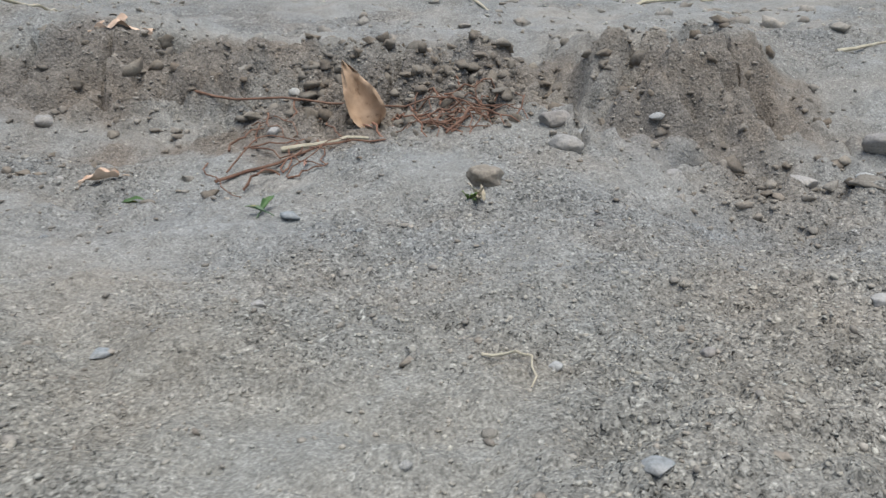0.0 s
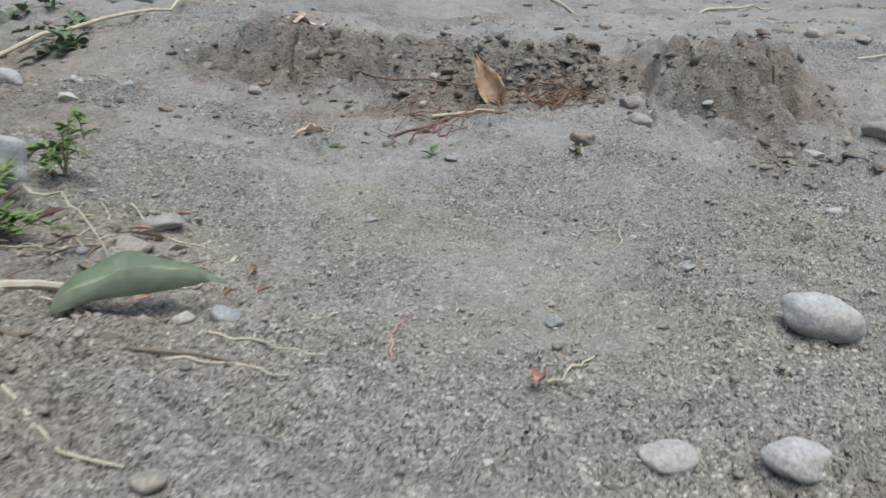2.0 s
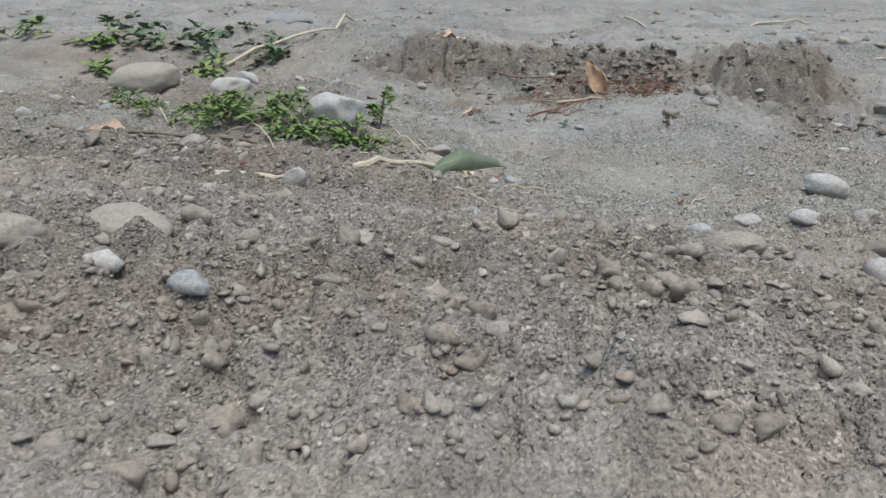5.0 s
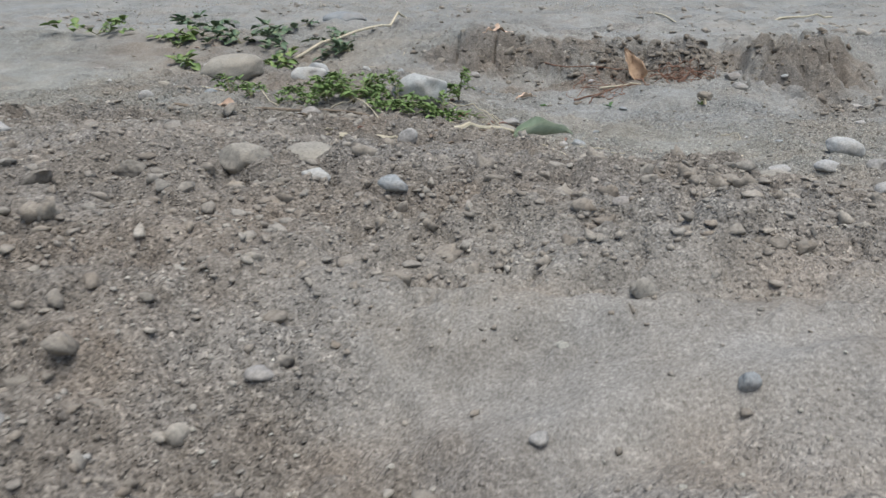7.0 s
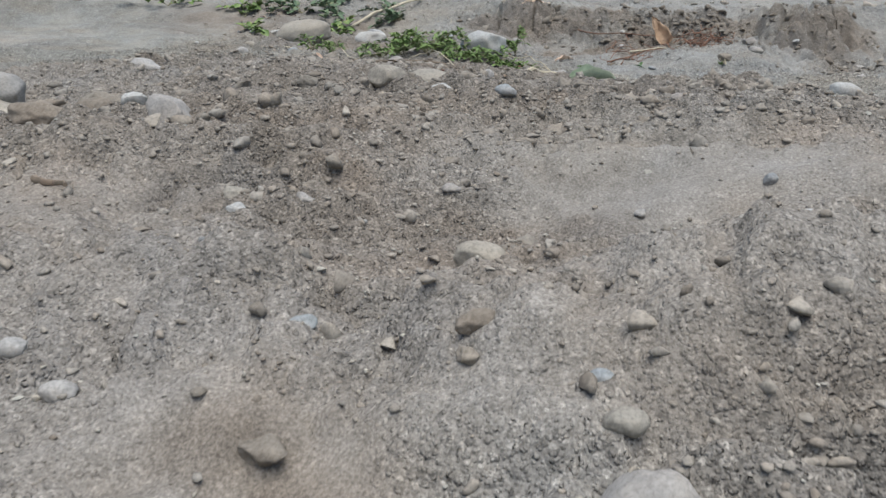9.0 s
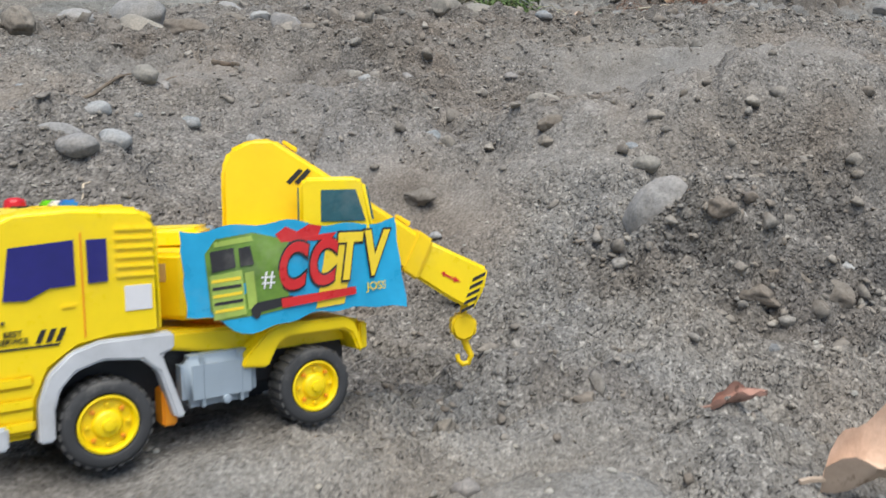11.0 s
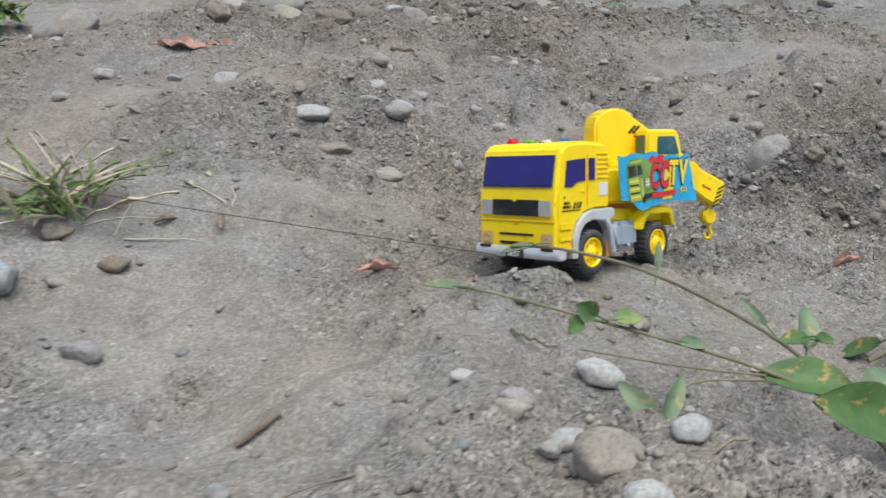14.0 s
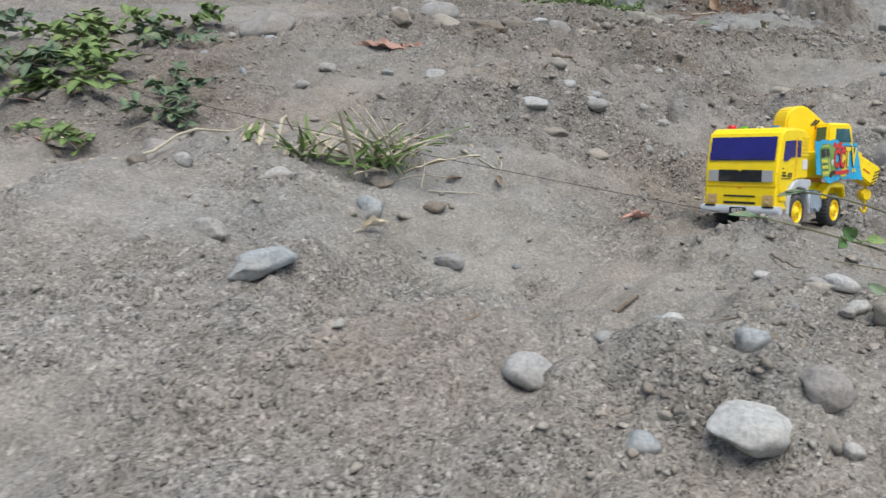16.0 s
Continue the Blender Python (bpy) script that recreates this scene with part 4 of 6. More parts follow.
    onsheet("print_panel", [(0.13, 0.0075), (0.29, 0.0050), (0.30, 0.0075), (0.13, 0.0100)], 0.0008, PRINT_PALE)
    onsheet("print_panel", [(0.245, 0.0230), (0.285, 0.0225), (0.285, 0.0400), (0.245, 0.0410)], 0.0008, PRINT_PALE)
    onsheet("print_wheel", [(0.255, 0.0410), (0.275, 0.0385), (0.295, 0.0410), (0.295, 0.0440), (0.275, 0.0460), (0.255, 0.0440)], 0.0010, BLACK)
    onsheet("print_lorry_window", [(0.11, 0.0120), (0.21, 0.0105), (0.21, 0.0200), (0.11, 0.0220)], 0.0010, BLACK)
    onsheet("print_lorry_window", [(0.23, 0.0110), (0.28, 0.0100), (0.29, 0.0190), (0.23, 0.0200)], 0.0010, BLACK)
    for k in range(5):
        q = 0.0255 + 0.0036 * k
        onsheet("print_bar", [(0.105, q), (0.225, q - 0.001), (0.225, q + 0.0005), (0.105, q + 0.0015)], 0.0010, BLACK if k % 2 else PRINT_YELLOW)
    onsheet("print_bar", [(0.28, 0.0380), (0.45, 0.0360), (0.45, 0.0400), (0.28, 0.0430)], 0.0010, BLACK)
    s_right, s_up = right, up
    for word, p, q, size, mat in (("C", 0.462, 0.0225, 0.0330, PRINT_RED), ("C", 0.608, 0.0215, 0.0330, PRINT_RED), ("T", 0.735, 0.0195, 0.0350, PRINT_YELLOW), ("V", 0.870, 0.0185, 0.0340, PRINT_YELLOW)):
        for m2, fat, d in ((BLACK, 0.0024, 0.0011), (mat, 0.0012, 0.0016)):
            me = lettering(word, size, 0.0002, fat)
            me.transform(Matrix(((0.66, 0.20, 0, 0), (0, 0.95, 0, 0), (0, 0, 1, 0), (0, 0, 0, 1))))
            link("lettering", placed(me, sheet(p, q, d), s_right, s_up), m2, sh, "big slanted printed letter")
    link("lettering", placed(lettering("#", 0.0120, 0.0002), sheet(0.345, 0.0270, 0.0012), s_right, s_up), WHITE, sh, "white hash sign")
    onsheet("print_bar", [(0.395, 0.0372), (0.760, 0.0345), (0.760, 0.0385), (0.395, 0.0420)], 0.0012, PRINT_RED, "unreadable dark red line of print")
    link("lettering", placed(lettering("JOSS", 0.0062, 0.0002), sheet(0.865, 0.0352, 0.0012), s_right, s_up), PRINT_YELLOW, sh, "small yellow printed word")
    # crisp flats and soft moulded edges
    for ob in list(t.children_recursive):
        if ob.type == "MESH" and any(p.use_smooth for p in ob.data.polygons):
            ob.modifiers.new("edges", "WEIGHTED_NORMAL").keep_sharp = True
    return t


build_truck()


# ---- stones ----
def ball_points(level):
    bm = bmesh.new()
    bmesh.ops.create_icosphere(bm, subdivisions=level, radius=1)
    co = np.array([v.co[:] for v in bm.verts])
    tri = np.array([[v.index for v in f.verts] for f in bm.faces])
    bm.free()
    return co, tri


BALL, SMALL_BALL = ball_points(4), ball_points(3)


def drop(x, y):
    return float(0.5 * height(np.array(x), np.array(y)) + 0.5 * surface(x, y))


WORDS = {"pale": "pale grey weathered stone", "grey": "rough grey stone", "blue": "smooth blue-grey stone", "tan": "dusty tan stone", "brown": "crumbly brown lump of earth"}


def stone(x, y, width, flat, kind, seed, angular=0.0, sink=0.29):
    """A worn stone, uneven and slightly faceted, sunk a little into the soil."""
    rng = np.random.default_rng(seed)
    sink = 0.42 if kind == "tan" and width > 0.045 and flat < 0.75 else sink
    co, tri = BALL if width > 0.03 else SMALL_BALL
    p = co.copy()
    for k in range(int(3 + angular * 9)):
        n = rng.normal(size=3)
        n /= np.linalg.norm(n)
        cut = rng.uniform(0.62, 0.9) - 0.12 * angular
        d = p @ n - cut
        p -= np.outer(np.clip(d, 0, None) * 0.85, n)
    for scale, amp in ((1.1, 0.14), (2.6, 0.06), (6.0, 0.022), (13.0, 0.012)):
        if kind == "brown":
            amp *= 2.2
        o = rng.uniform(-50, 50, 3)
        p += co * (np.array([noise.noise(Vector(c * scale + o)) for c in co]) * amp)[:, None]
    s = np.array([0.5, 0.5 * rng.uniform(0.68, 0.85), 0.5 * flat]) * width
    p *= s
    a = rng.uniform(-0.5, 0.5)
    ca, sa = math.cos(a), math.sin(a)
    p = np.stack([p[:, 0] * ca - p[:, 1] * sa, p[:, 0] * sa + p[:, 1] * ca, p[:, 2] + p[:, 0] * rng.uniform(-0.15, 0.15)], -1)
    me = bpy.data.meshes.new("stone")
    me.from_pydata(p.tolist(), [], tri.tolist())
    ob = link("stone" if kind != "brown" else "earth_lump", me, STONES[kind], smooth=70)
    ob.location = (x, y, drop(x, y) + width * flat * (0.5 - sink))
    size = "large" if width > 0.055 else "small" if width < 0.025 else "fist-sized" if width > 0.045 else "middling"
    return tagged(ob, size + " " + WORDS[kind] + " half sunk in sandy soil", "stone" if kind != "brown" else "earth", group="stones on the ground")


# x, y, width, height to width, kind
BANK_STONES = [
    (0.16, 1.15, 0.048, 0.6, "grey"), (0.195, 1.13, 0.022, 0.8, "pale"), (0.165, 1.06, 0.046, 0.6, "grey"), (0.30, 1.21, 0.042, 0.5, "pale"), (0.30, 1.13, 0.025, 0.5, "pale"),
    (-0.24, 1.33, 0.026, 0.7, "pale"), (-0.25, 1.18, 0.022, 0.8, "pale"), (0.61, 1.09, 0.075, 0.7, "grey"), (-0.17, 0.86, 0.025, 0.4, "blue"), (0.47, 1.03, 0.050, 0.5, "grey"),
    (0.55, 1.02, 0.026, 0.5, "pale"), (0.05, 0.93, 0.045, 0.7, "brown"), (0.53, 0.96, 0.060, 0.35, "brown"), (0.30, 1.03, 0.030, 0.5, "grey"), (-1.10, 1.14, 0.070, 0.7, "pale"),
    (-0.90, 1.01, 0.045, 0.5, "pale"), (-1.38, 1.12, 0.120, 0.45, "pale"), (-1.28, 0.90, 0.190, 0.50, "tan"), (-1.07, 0.95, 0.105, 0.6, "pale"), (-1.24, 2.02, 0.200, 0.40, "blue")]
FLAT_STONES = [
    (-0.25, 0.53, 0.020, 0.4, "blue"), (0.19, 0.52, 0.014, 0.6, "grey"), (0.08, 0.51, 0.012, 0.6, "pale"), (-0.15, 0.60, 0.015, 0.6, "pale"), (0.33, 0.555, 0.024, 0.6, "pale"),
    (0.111, 0.357, 0.020, 0.5, "blue"), (-0.03, 0.24, 0.020, 0.6, "blue"), (-0.44, 0.335, 0.046, 0.5, "grey"), (-0.625, 0.31, 0.128, 0.75, "pale"), (0.187, 0.195, 0.066, 0.6, "pale"),
    (0.02, -0.035, 0.035, 0.6, "pale"), (0.09, -0.042, 0.042, 0.5, "pale"), (-0.068, -0.175, 0.028, 0.7, "blue"), (-0.297, 0.115, 0.030, 0.45, "blue"), (-0.325, 0.104, 0.022, 0.7, "pale"),
    (-0.445, 0.268, 0.052, 0.4, "tan"), (-0.72, 0.25, 0.060, 0.5, "tan"), (-0.80, 0.10, 0.045, 0.6, "grey")]
MOUND_STONES = [
    (-0.335, -0.145, 0.036, 0.85, "blue"), (-0.32, -0.25, 0.034, 0.5, "brown"), (-0.26, -0.19, 0.022, 0.5, "tan"), (-0.26, -0.11, 0.022, 0.5, "tan"), (-0.23, -0.165, 0.024, 0.7, "brown"),
    (-0.625, -0.43, 0.090, 0.55, "tan"), (-0.43, -0.385, 0.070, 0.45, "tan"), (-0.34, -0.395, 0.048, 0.5, "tan"), (-0.575, -0.09, 0.034, 0.95, "pale"), (-0.49, -0.59, 0.035, 0.6, "blue"),
    (-0.59, -0.53, 0.034, 0.6, "pale"), (-0.27, -0.65, 0.019, 0.6, "grey"), (-0.04, -0.235, 0.070, 0.4, "tan"), (0.075, -0.345, 0.044, 0.8, "pale"), (0.115, -0.215, 0.045, 0.7, "brown"),
    (-0.672, -0.525, 0.062, 0.6, "tan"), (-0.21, -0.92, 0.015, 0.8, "blue"), (-0.70, -0.60, 0.020, 0.9, "tan"), (-0.61, -0.59, 0.024, 0.7, "brown"), (-0.78, -0.58, 0.031, 0.7, "brown"),
    (0.16, -0.05, 0.034, 0.7, "grey")]
RIDGE_STONES = [
    (-0.88, -0.80, 0.066, 0.8, "grey"), (-0.722, -0.985, 0.038, 0.6, "tan"), (-0.690, -0.968, 0.032, 0.7, "brown"), (-0.652, -0.962, 0.022, 0.7, "brown"), (-0.925, -0.797, 0.036, 0.8, "pale"), (-0.985, -0.765, 0.056, 0.7, "brown"), (-0.235, -1.14, 0.040, 0.6, "pale"), (-0.433, -1.065, 0.030, 0.7, "tan"), (-1.24, -0.20, 0.070, 0.6, "pale"),
    (-0.65, -0.995, 0.023, 0.7, "grey"), (-0.69, -1.06, 0.020, 0.8, "pale"), (-0.52, -0.90, 0.022, 0.5, "grey"), (-0.33, -0.95, 0.014, 0.7, "grey"), (-0.352, -1.375, 0.064, 1.3, "grey"),
    (-0.71, -1.305, 0.025, 0.6, "pale"), (-0.745, -1.292, 0.020, 0.9, "pale"), (-1.26, -0.78, 0.070, 0.6, "pale"), (-1.14, -0.78, 0.085, 0.5, "tan"), (-1.04, -0.82, 0.080, 0.5, "brown"),
    (-0.98, -0.79, 0.060, 0.7, "brown"), (-0.19, -1.355, 0.018, 0.6, "pale"), (-0.295, -1.375, 0.042, 0.4, "pale"), (-0.250, -1.40, 0.044, 0.55, "brown"), (-0.275, -1.43, 0.036, 0.5, "brown"), (-0.215, -1.415, 0.034, 0.6, "brown"), (-0.31, -1.41, 0.030, 0.5, "brown"), (-0.492, -1.657, 0.016, 0.8, "brown"), (-0.471, -1.718, 0.016, 0.7, "grey"), (-0.76, -1.50, 0.016, 0.7, "pale")]
RUT_STONES = [
    (-0.71, -1.485, 0.015, 0.7, "blue"), (-0.84, -1.44, 0.038, 0.55, "grey"), (-0.03, -1.24, 0.085, 1.15, "tan"), (-0.94, -1.49, 0.050, 0.4, "pale"), (-0.905, -1.525, 0.042, 0.4, "tan"),
    (-0.88, -1.41, 0.045, 0.5, "grey"), (-0.84, -1.53, 0.040, 0.45, "tan"), (-0.64, -1.965, 0.034, 0.6, "pale"), (-0.409, -1.928, 0.044, 0.55, "blue"), (-0.165, -1.605, 0.042, 0.6, "grey"),
    (-0.10, -1.34, 0.019, 0.7, "pale"), (-1.50, -0.97, 0.130, 0.65, "grey"), (-1.16, -0.74, 0.105, 0.7, "grey"), (-1.22, -0.97, 0.055, 0.8, "brown"), (-1.29, -0.70, 0.060, 0.7, "pale"),
    (-1.31, -1.245, 0.035, 0.7, "pale"), (-1.33, -1.335, 0.032, 0.7, "grey"), (-0.91, -0.77, 0.065, 0.7, "grey"), (-0.12, -1.27, 0.020, 0.7, "blue")]
NEAR_STONES = [
    (-0.61, -2.08, 0.024, 0.75, "pale"), (-0.64, -2.13, 0.024, 0.6, "pale"), (-0.61, -2.155, 0.034, 0.6, "grey"), (-0.842, -2.135, 0.014, 0.7, "blue"), (-0.84, -2.18, 0.020, 0.6, "pale"),
    (-1.00, -2.09, 0.015, 0.8, "pale"), (-1.225, -1.845, 0.036, 0.5, "pale"), (-0.73, -2.01, 0.018, 0.4, "pale"), (-1.18, -2.06, 0.066, 0.45, "blue"), (-0.94, -2.225, 0.037, 0.7, "pale"),
    (-0.81, -2.285, 0.056, 0.5, "pale"), (-0.765, -2.262, 0.034, 0.85, "grey"), (-0.872, -2.285, 0.024, 0.6, "blue"), (-0.755, -2.295, 0.016, 0.7, "pale"), (-1.45, -1.66, 0.050, 0.5, "grey"),
    (-0.64, -2.16, 0.020, 0.6, "grey"), (-1.34, -1.83, 0.026, 0.8, "pale"), (-1.12, -1.76, 0.030, 0.6, "brown"), (-1.05, -1.80, 0.028, 0.7, "brown"), (-0.70, -2.24, 0.030, 0.5, "tan")]
# a strewn belt of stones behind the weeds, and a few on the weedy slope: x, y, spreads, count
rng = random.Random(83)
STREWN = []
for cx, cy, sx, sy, count in ((-1.15, 0.75, 0.22, 0.16, 16), (-1.25, 1.12, 0.25, 0.12, 18), (-0.75, 1.05, 0.10, 0.10, 6), (0.62, 1.02, 0.10, 0.05, 6), (-1.55, -1.15, 0.14, 0.16, 9), (-1.02, -1.28, 0.12, 0.10, 10), (-0.35, -1.22, 0.14, 0.08, 8), (-1.20, -1.90, 0.16, 0.08, 6), (-0.72, -2.13, 0.07, 0.05, 8)):
    for k in range(count):
        STREWN.append((rng.gauss(cx, sx), rng.gauss(cy, sy), 0.014 + 0.032 * rng.random() ** 2.2, rng.uniform(0.5, 0.8), rng.choice(("pale", "grey", "tan", "brown", "blue", "tan"))))
seed = 100
for rows in (BANK_STONES, FLAT_STONES, MOUND_STONES, RIDGE_STONES, RUT_STONES, NEAR_STONES, STREWN):
    for x, y, w, f, kind in rows:
        seed += 1
        stone(x, y, w, f, kind, seed, angular=(seed * 0.37) % 1.0 * (0.4 if kind == "tan" else 0.9))


# ---- loose gravel and clods ----
def scatter(name, level, count, sizes, rough, mat, label, where, seed, sink=0.25, variants=14, area=(-1.72, 0.92, -2.34, 1.72)):
    """Many small uneven lumps as one mesh; where(x, y) is the chance of keeping one."""
    rng = np.random.default_rng(seed)
    co, tri = ball_points(level)
    shapes = []
    for k in range(variants):
        p = co * (1 + rng.uniform(-rough, rough, (len(co), 1)) * 0.7)
        for q in range(3):
            p = p * (1 + 0.6 * rough * np.sin(co @ rng.normal(size=3) * 2.6 + rng.uniform(0, 6)))[:, None]
        for q in range(8):
            n = rng.normal(size=3)
            n /= np.linalg.norm(n)
            p = p - np.outer(np.clip(p @ n - rng.uniform(0.38, 0.78), 0, None) * 0.95, n)
        p = p * rng.uniform(0.65, 1.3, 3) * np.array([1, 1, 0.7])
        shapes.append(p)
    shapes = np.array(shapes)
    # points in the seen stretch, denser near the path
    x = rng.uniform(area[0], area[1], count * 4)
    y = rng.uniform(area[2], area[3], count * 4)
    keep = rng.random(count * 4) < where(x, y)
    x, y = x[keep][:count], y[keep][:count]
    n = len(x)
    r = sizes[0] + (sizes[1] - sizes[0]) * rng.random(n) ** 3.6
    z = surface(x, y) + r * (0.45 - sink)
    a = rng.uniform(0, 2 * np.pi, n)
    s = shapes[rng.integers(0, variants, n)] * r[:, None, None]
    c, q = np.cos(a)[:, None], np.sin(a)[:, None]
    v = np.stack([s[..., 0] * c - s[..., 1] * q + x[:, None], s[..., 0] * q + s[..., 1] * c + y[:, None], s[..., 2] + z[:, None]], -1).reshape(-1, 3)
    f = (tri[None] + (np.arange(n) * len(co))[:, None, None]).reshape(-1, 3)
    me = bpy.data.meshes.new(name)
    me.vertices.add(len(v))
    me.vertices.foreach_set("co", v.astype(np.float32).ravel())
    me.loops.add(f.size)
    me.loops.foreach_set("vertex_index", f.ravel().astype(np.int32))
    me.polygons.add(len(f))
    me.polygons.foreach_set("loop_start", np.arange(0, f.size, 3, dtype=np.int32))
    me.update(calc_edges=True)
    ob = link(name, me, mat, smooth=60 if level > 1 and rough < 0.25 else 0)
    return tagged(ob, label, name.split("_")[-1], kind="stuff")


def gravelly(x, y):
    return np.clip(crumbly(x, y) * (0.75 + 0.4 * lattice(x, y, 5.1, 51)) - 0.25 * looseness(x, y), 0.05, 1)


def cloddy(x, y):
    return np.clip(looseness(x, y) * (0.70 + 0.6 * lattice(x, y, 6, 52)) + 0.006, 0, 1)


scatter("gravel", 2, 3400, (0.0016, 0.0046), 0.14, PEBBLE, "loose grey pebbles strewn over the soil", gravelly, 61, 0.35)
scatter("grit", 1, 17000, (0.0009, 0.0030), 0.20, PEBBLE, "coarse grey sand grains and grit", gravelly, 62, 0.3)
scatter("near_grit", 1, 9000, (0.0010, 0.0034), 0.22, PEBBLE, "coarse grey sand grains by the path", lambda x, y: 0.25 + 0.75 * crumbly(x, y), 73, 0.25, 14, (-0.45, 0.45, -0.05, 0.75))
scatter("soil_clods", 2, 5600, (0.0028, 0.0120), 0.34, CLOD, "dark crumbly clods of loose soil", cloddy, 63, 0.42, 24)
scatter("bank_rubble", 2, 480, (0.0040, 0.0190), 0.36, DAMPCLOD, "crumbled earth lumps fallen from the bank", looseness, 66, 0.40, 24, (-0.85, 0.62, 0.95, 1.46))
scatter("hollow_clods", 2, 420, (0.0050, 0.0170), 0.36, DAMPCLOD, "dark crumbled clods in the dug hollow", lambda x, y: np.exp(-(((x + 0.03) / 0.17) ** 2 + ((y - 1.31) / 0.10) ** 2)), 72, 0.38, 24, (-0.30, 0.20, 1.12, 1.46))
scatter("slope_rubble", 2, 260, (0.0030, 0.0110), 0.36, CLOD, "crumbled earth lumps on the slope", looseness, 67, 0.40, 24, (-0.42, 0.06, -1.50, -1.10))
scatter("mound_rubble", 2, 420, (0.0042, 0.0140), 0.36, CLOD, "chunky earth lumps over the mound", lambda x, y: np.clip(0.25 + 0.6 * looseness(x, y) + 0.4 * lattice(x, y, 7, 55), 0, 1), 70, 0.40, 24, (-0.60, 0.40, -0.80, -0.12))
scatter("ridge_rubble", 2, 650, (0.0040, 0.0170), 0.36, CLOD, "crumbled earth lumps along the ridge", looseness, 68, 0.40, 24, (-1.50, -0.55, -1.02, 0.25))
scatter("soil_crumbs", 1, 21000, (0.0016, 0.0058), 0.28, CLOD, "small brown crumbs of soil", lambda x, y: np.clip(cloddy(x, y) + 0.02 + 0.12 * crumbly(x, y), 0, 1), 64, 0.15, 24)
scatter("far_gravel", 1, 4000, (0.0030, 0.0110), 0.22, PEBBLE, "scattered pebbles on distant sand", lambda x, y: np.clip(0.3 + 0.7 * lattice(x, y, 1.7, 53), 0.05, 1), 65, 0.3, 14, (-3.2, 2.2, 1.60, 4.2))
scatter("far_clods", 2, 650, (0.0050, 0.0260), 0.34, CLOD, "earth lumps scattered over distant sand", lambda x, y: np.clip(0.15 + 0.9 * lattice(x, y, 2.3, 54), 0.02, 1), 69, 0.42, 24, (-2.6, 2.0, 1.50, 3.4))

# single pebbles that lie apart
def pebbles():
    rng = np.random.default_rng(71)
    co, tri = ball_points(2)
    shapes = []
    for k in range(12):
        p = co * (1 + rng.uniform(-0.13, 0.13, (len(co), 1))) * rng.uniform(0.6, 1.15, 3) * np.array([1, 1, 0.75])
        me = bpy.data.meshes.new("pebble")
        me.from_pydata(p.tolist(), [], tri.tolist())
        me.shade_smooth()
        me.materials.append(STONES[("pale", "grey", "blue", "tan")[k % 4]])
        shapes.append((me, ("pale", "grey", "blue", "tan")[k % 4]))
    words = {"pale": "pale rounded pebble on sandy soil", "grey": "rough grey pebble on sandy soil", "blue": "blue-grey pebble on sandy soil", "tan": "dusty tan pebble on sandy soil"}
    for k in range(190):
        x, y = rng.uniform(-1.3, 0.45), rng.uniform(-2.3, 0.9)
        r = 0.0032 + 0.0038 * rng.random() ** 2
        me, kind = shapes[rng.integers(0, 12)]
        ob = new("pebble", me)
        ob.matrix_world = Matrix.Translation((x, y, drop(x, y) + r * 0.15)) @ Matrix.Rotation(rng.uniform(0, 6.28), 4, "Z") @ Matrix.Diagonal((r, r, r, 1))
        tagged(ob, words[kind], "pebble", group="pebbles")


pebbles()


# ---- dead leaves, sticks, straw ----
def blade(length, width, curl=0.0, droop=0.0, fold=0.15, segs=14, tip=0.9, stalk=0.0, across=6, ripple=0.04):
    """A leaf along x from its stalk: pointed oval, folded on the midrib, curled and drooping; 0.4 mm thick."""
    bm = bmesh.new()
    layers = []
    for lift in (0.0, 0.0005):
        rows = []
        for i in range(segs + 1):
            u = i / segs
            w = width * 0.5 * (math.sin(math.pi * u ** tip) ** 0.75 if 0 < u < 1 else 0.02)
            row = []
            for j in range(across + 1):
                v = 2 * j / across - 1
                ang = curl * v
                yy = w * v * (math.cos(ang) if abs(curl) < 1.6 else math.sin(ang) / max(abs(ang), 0.01))
                zz = fold * w * abs(v) + (w * abs(v) * math.sin(abs(ang)) if curl else 0) + ripple * width * (0.3 * math.sin(9 * u + 3 * v) + 0.5 * math.sin(5 * u - 7 * v + 1) * abs(v) + 0.4 * math.sin(17 * u + 6 * v) * v * v)
                row.append(bm.verts.new((length * u, yy, zz + length * droop * -(u * u) + lift)))
            rows.append(row)
        layers.append(rows)
    for rows in layers:
        for i in range(segs):
            for j in range(across):
                bm.faces.new((rows[i][j], rows[i + 1][j], rows[i + 1][j + 1], rows[i][j + 1]))
    lo, hi = layers
    for i in range(segs):
        for j in (0, across):
            bm.faces.new((lo[i][j], lo[i + 1][j], hi[i + 1][j], hi[i][j]))
    if stalk:
        st = tube([(0.006, 0, 0.0006), (-stalk * 0.5, 0, 0.001), (-stalk, 0, 0.0)], length * 0.014 + 0.0003, 5)
        me = bpy.data.meshes.new("tmp")
        st.to_mesh(me)
        st.free()
        bm.from_mesh(me)
        bpy.data.meshes.remove(me)
    return bm


def loose_leaf(x, y, length, width, turn, mat, label, curl=0.6, droop=0.1, tilt=0.0, lift=0.004, roll=0.0, stalk=0.012, name="dead_leaf"):
    ob = part(name, blade(length, width, curl, droop, segs=20, stalk=stalk, across=8, ripple=0.24 if name == "dead_leaf" else 0.08), mat, None, smooth=True)
    ob.matrix_world = Matrix.Translation((x, y, drop(x, y) + lift)) @ Matrix.Rotation(radians(turn), 4, "Z") @ Matrix.Rotation(radians(-tilt), 4, "Y") @ Matrix.Rotation(radians(roll), 4, "X")
    return tagged(ob, label, "leaf")


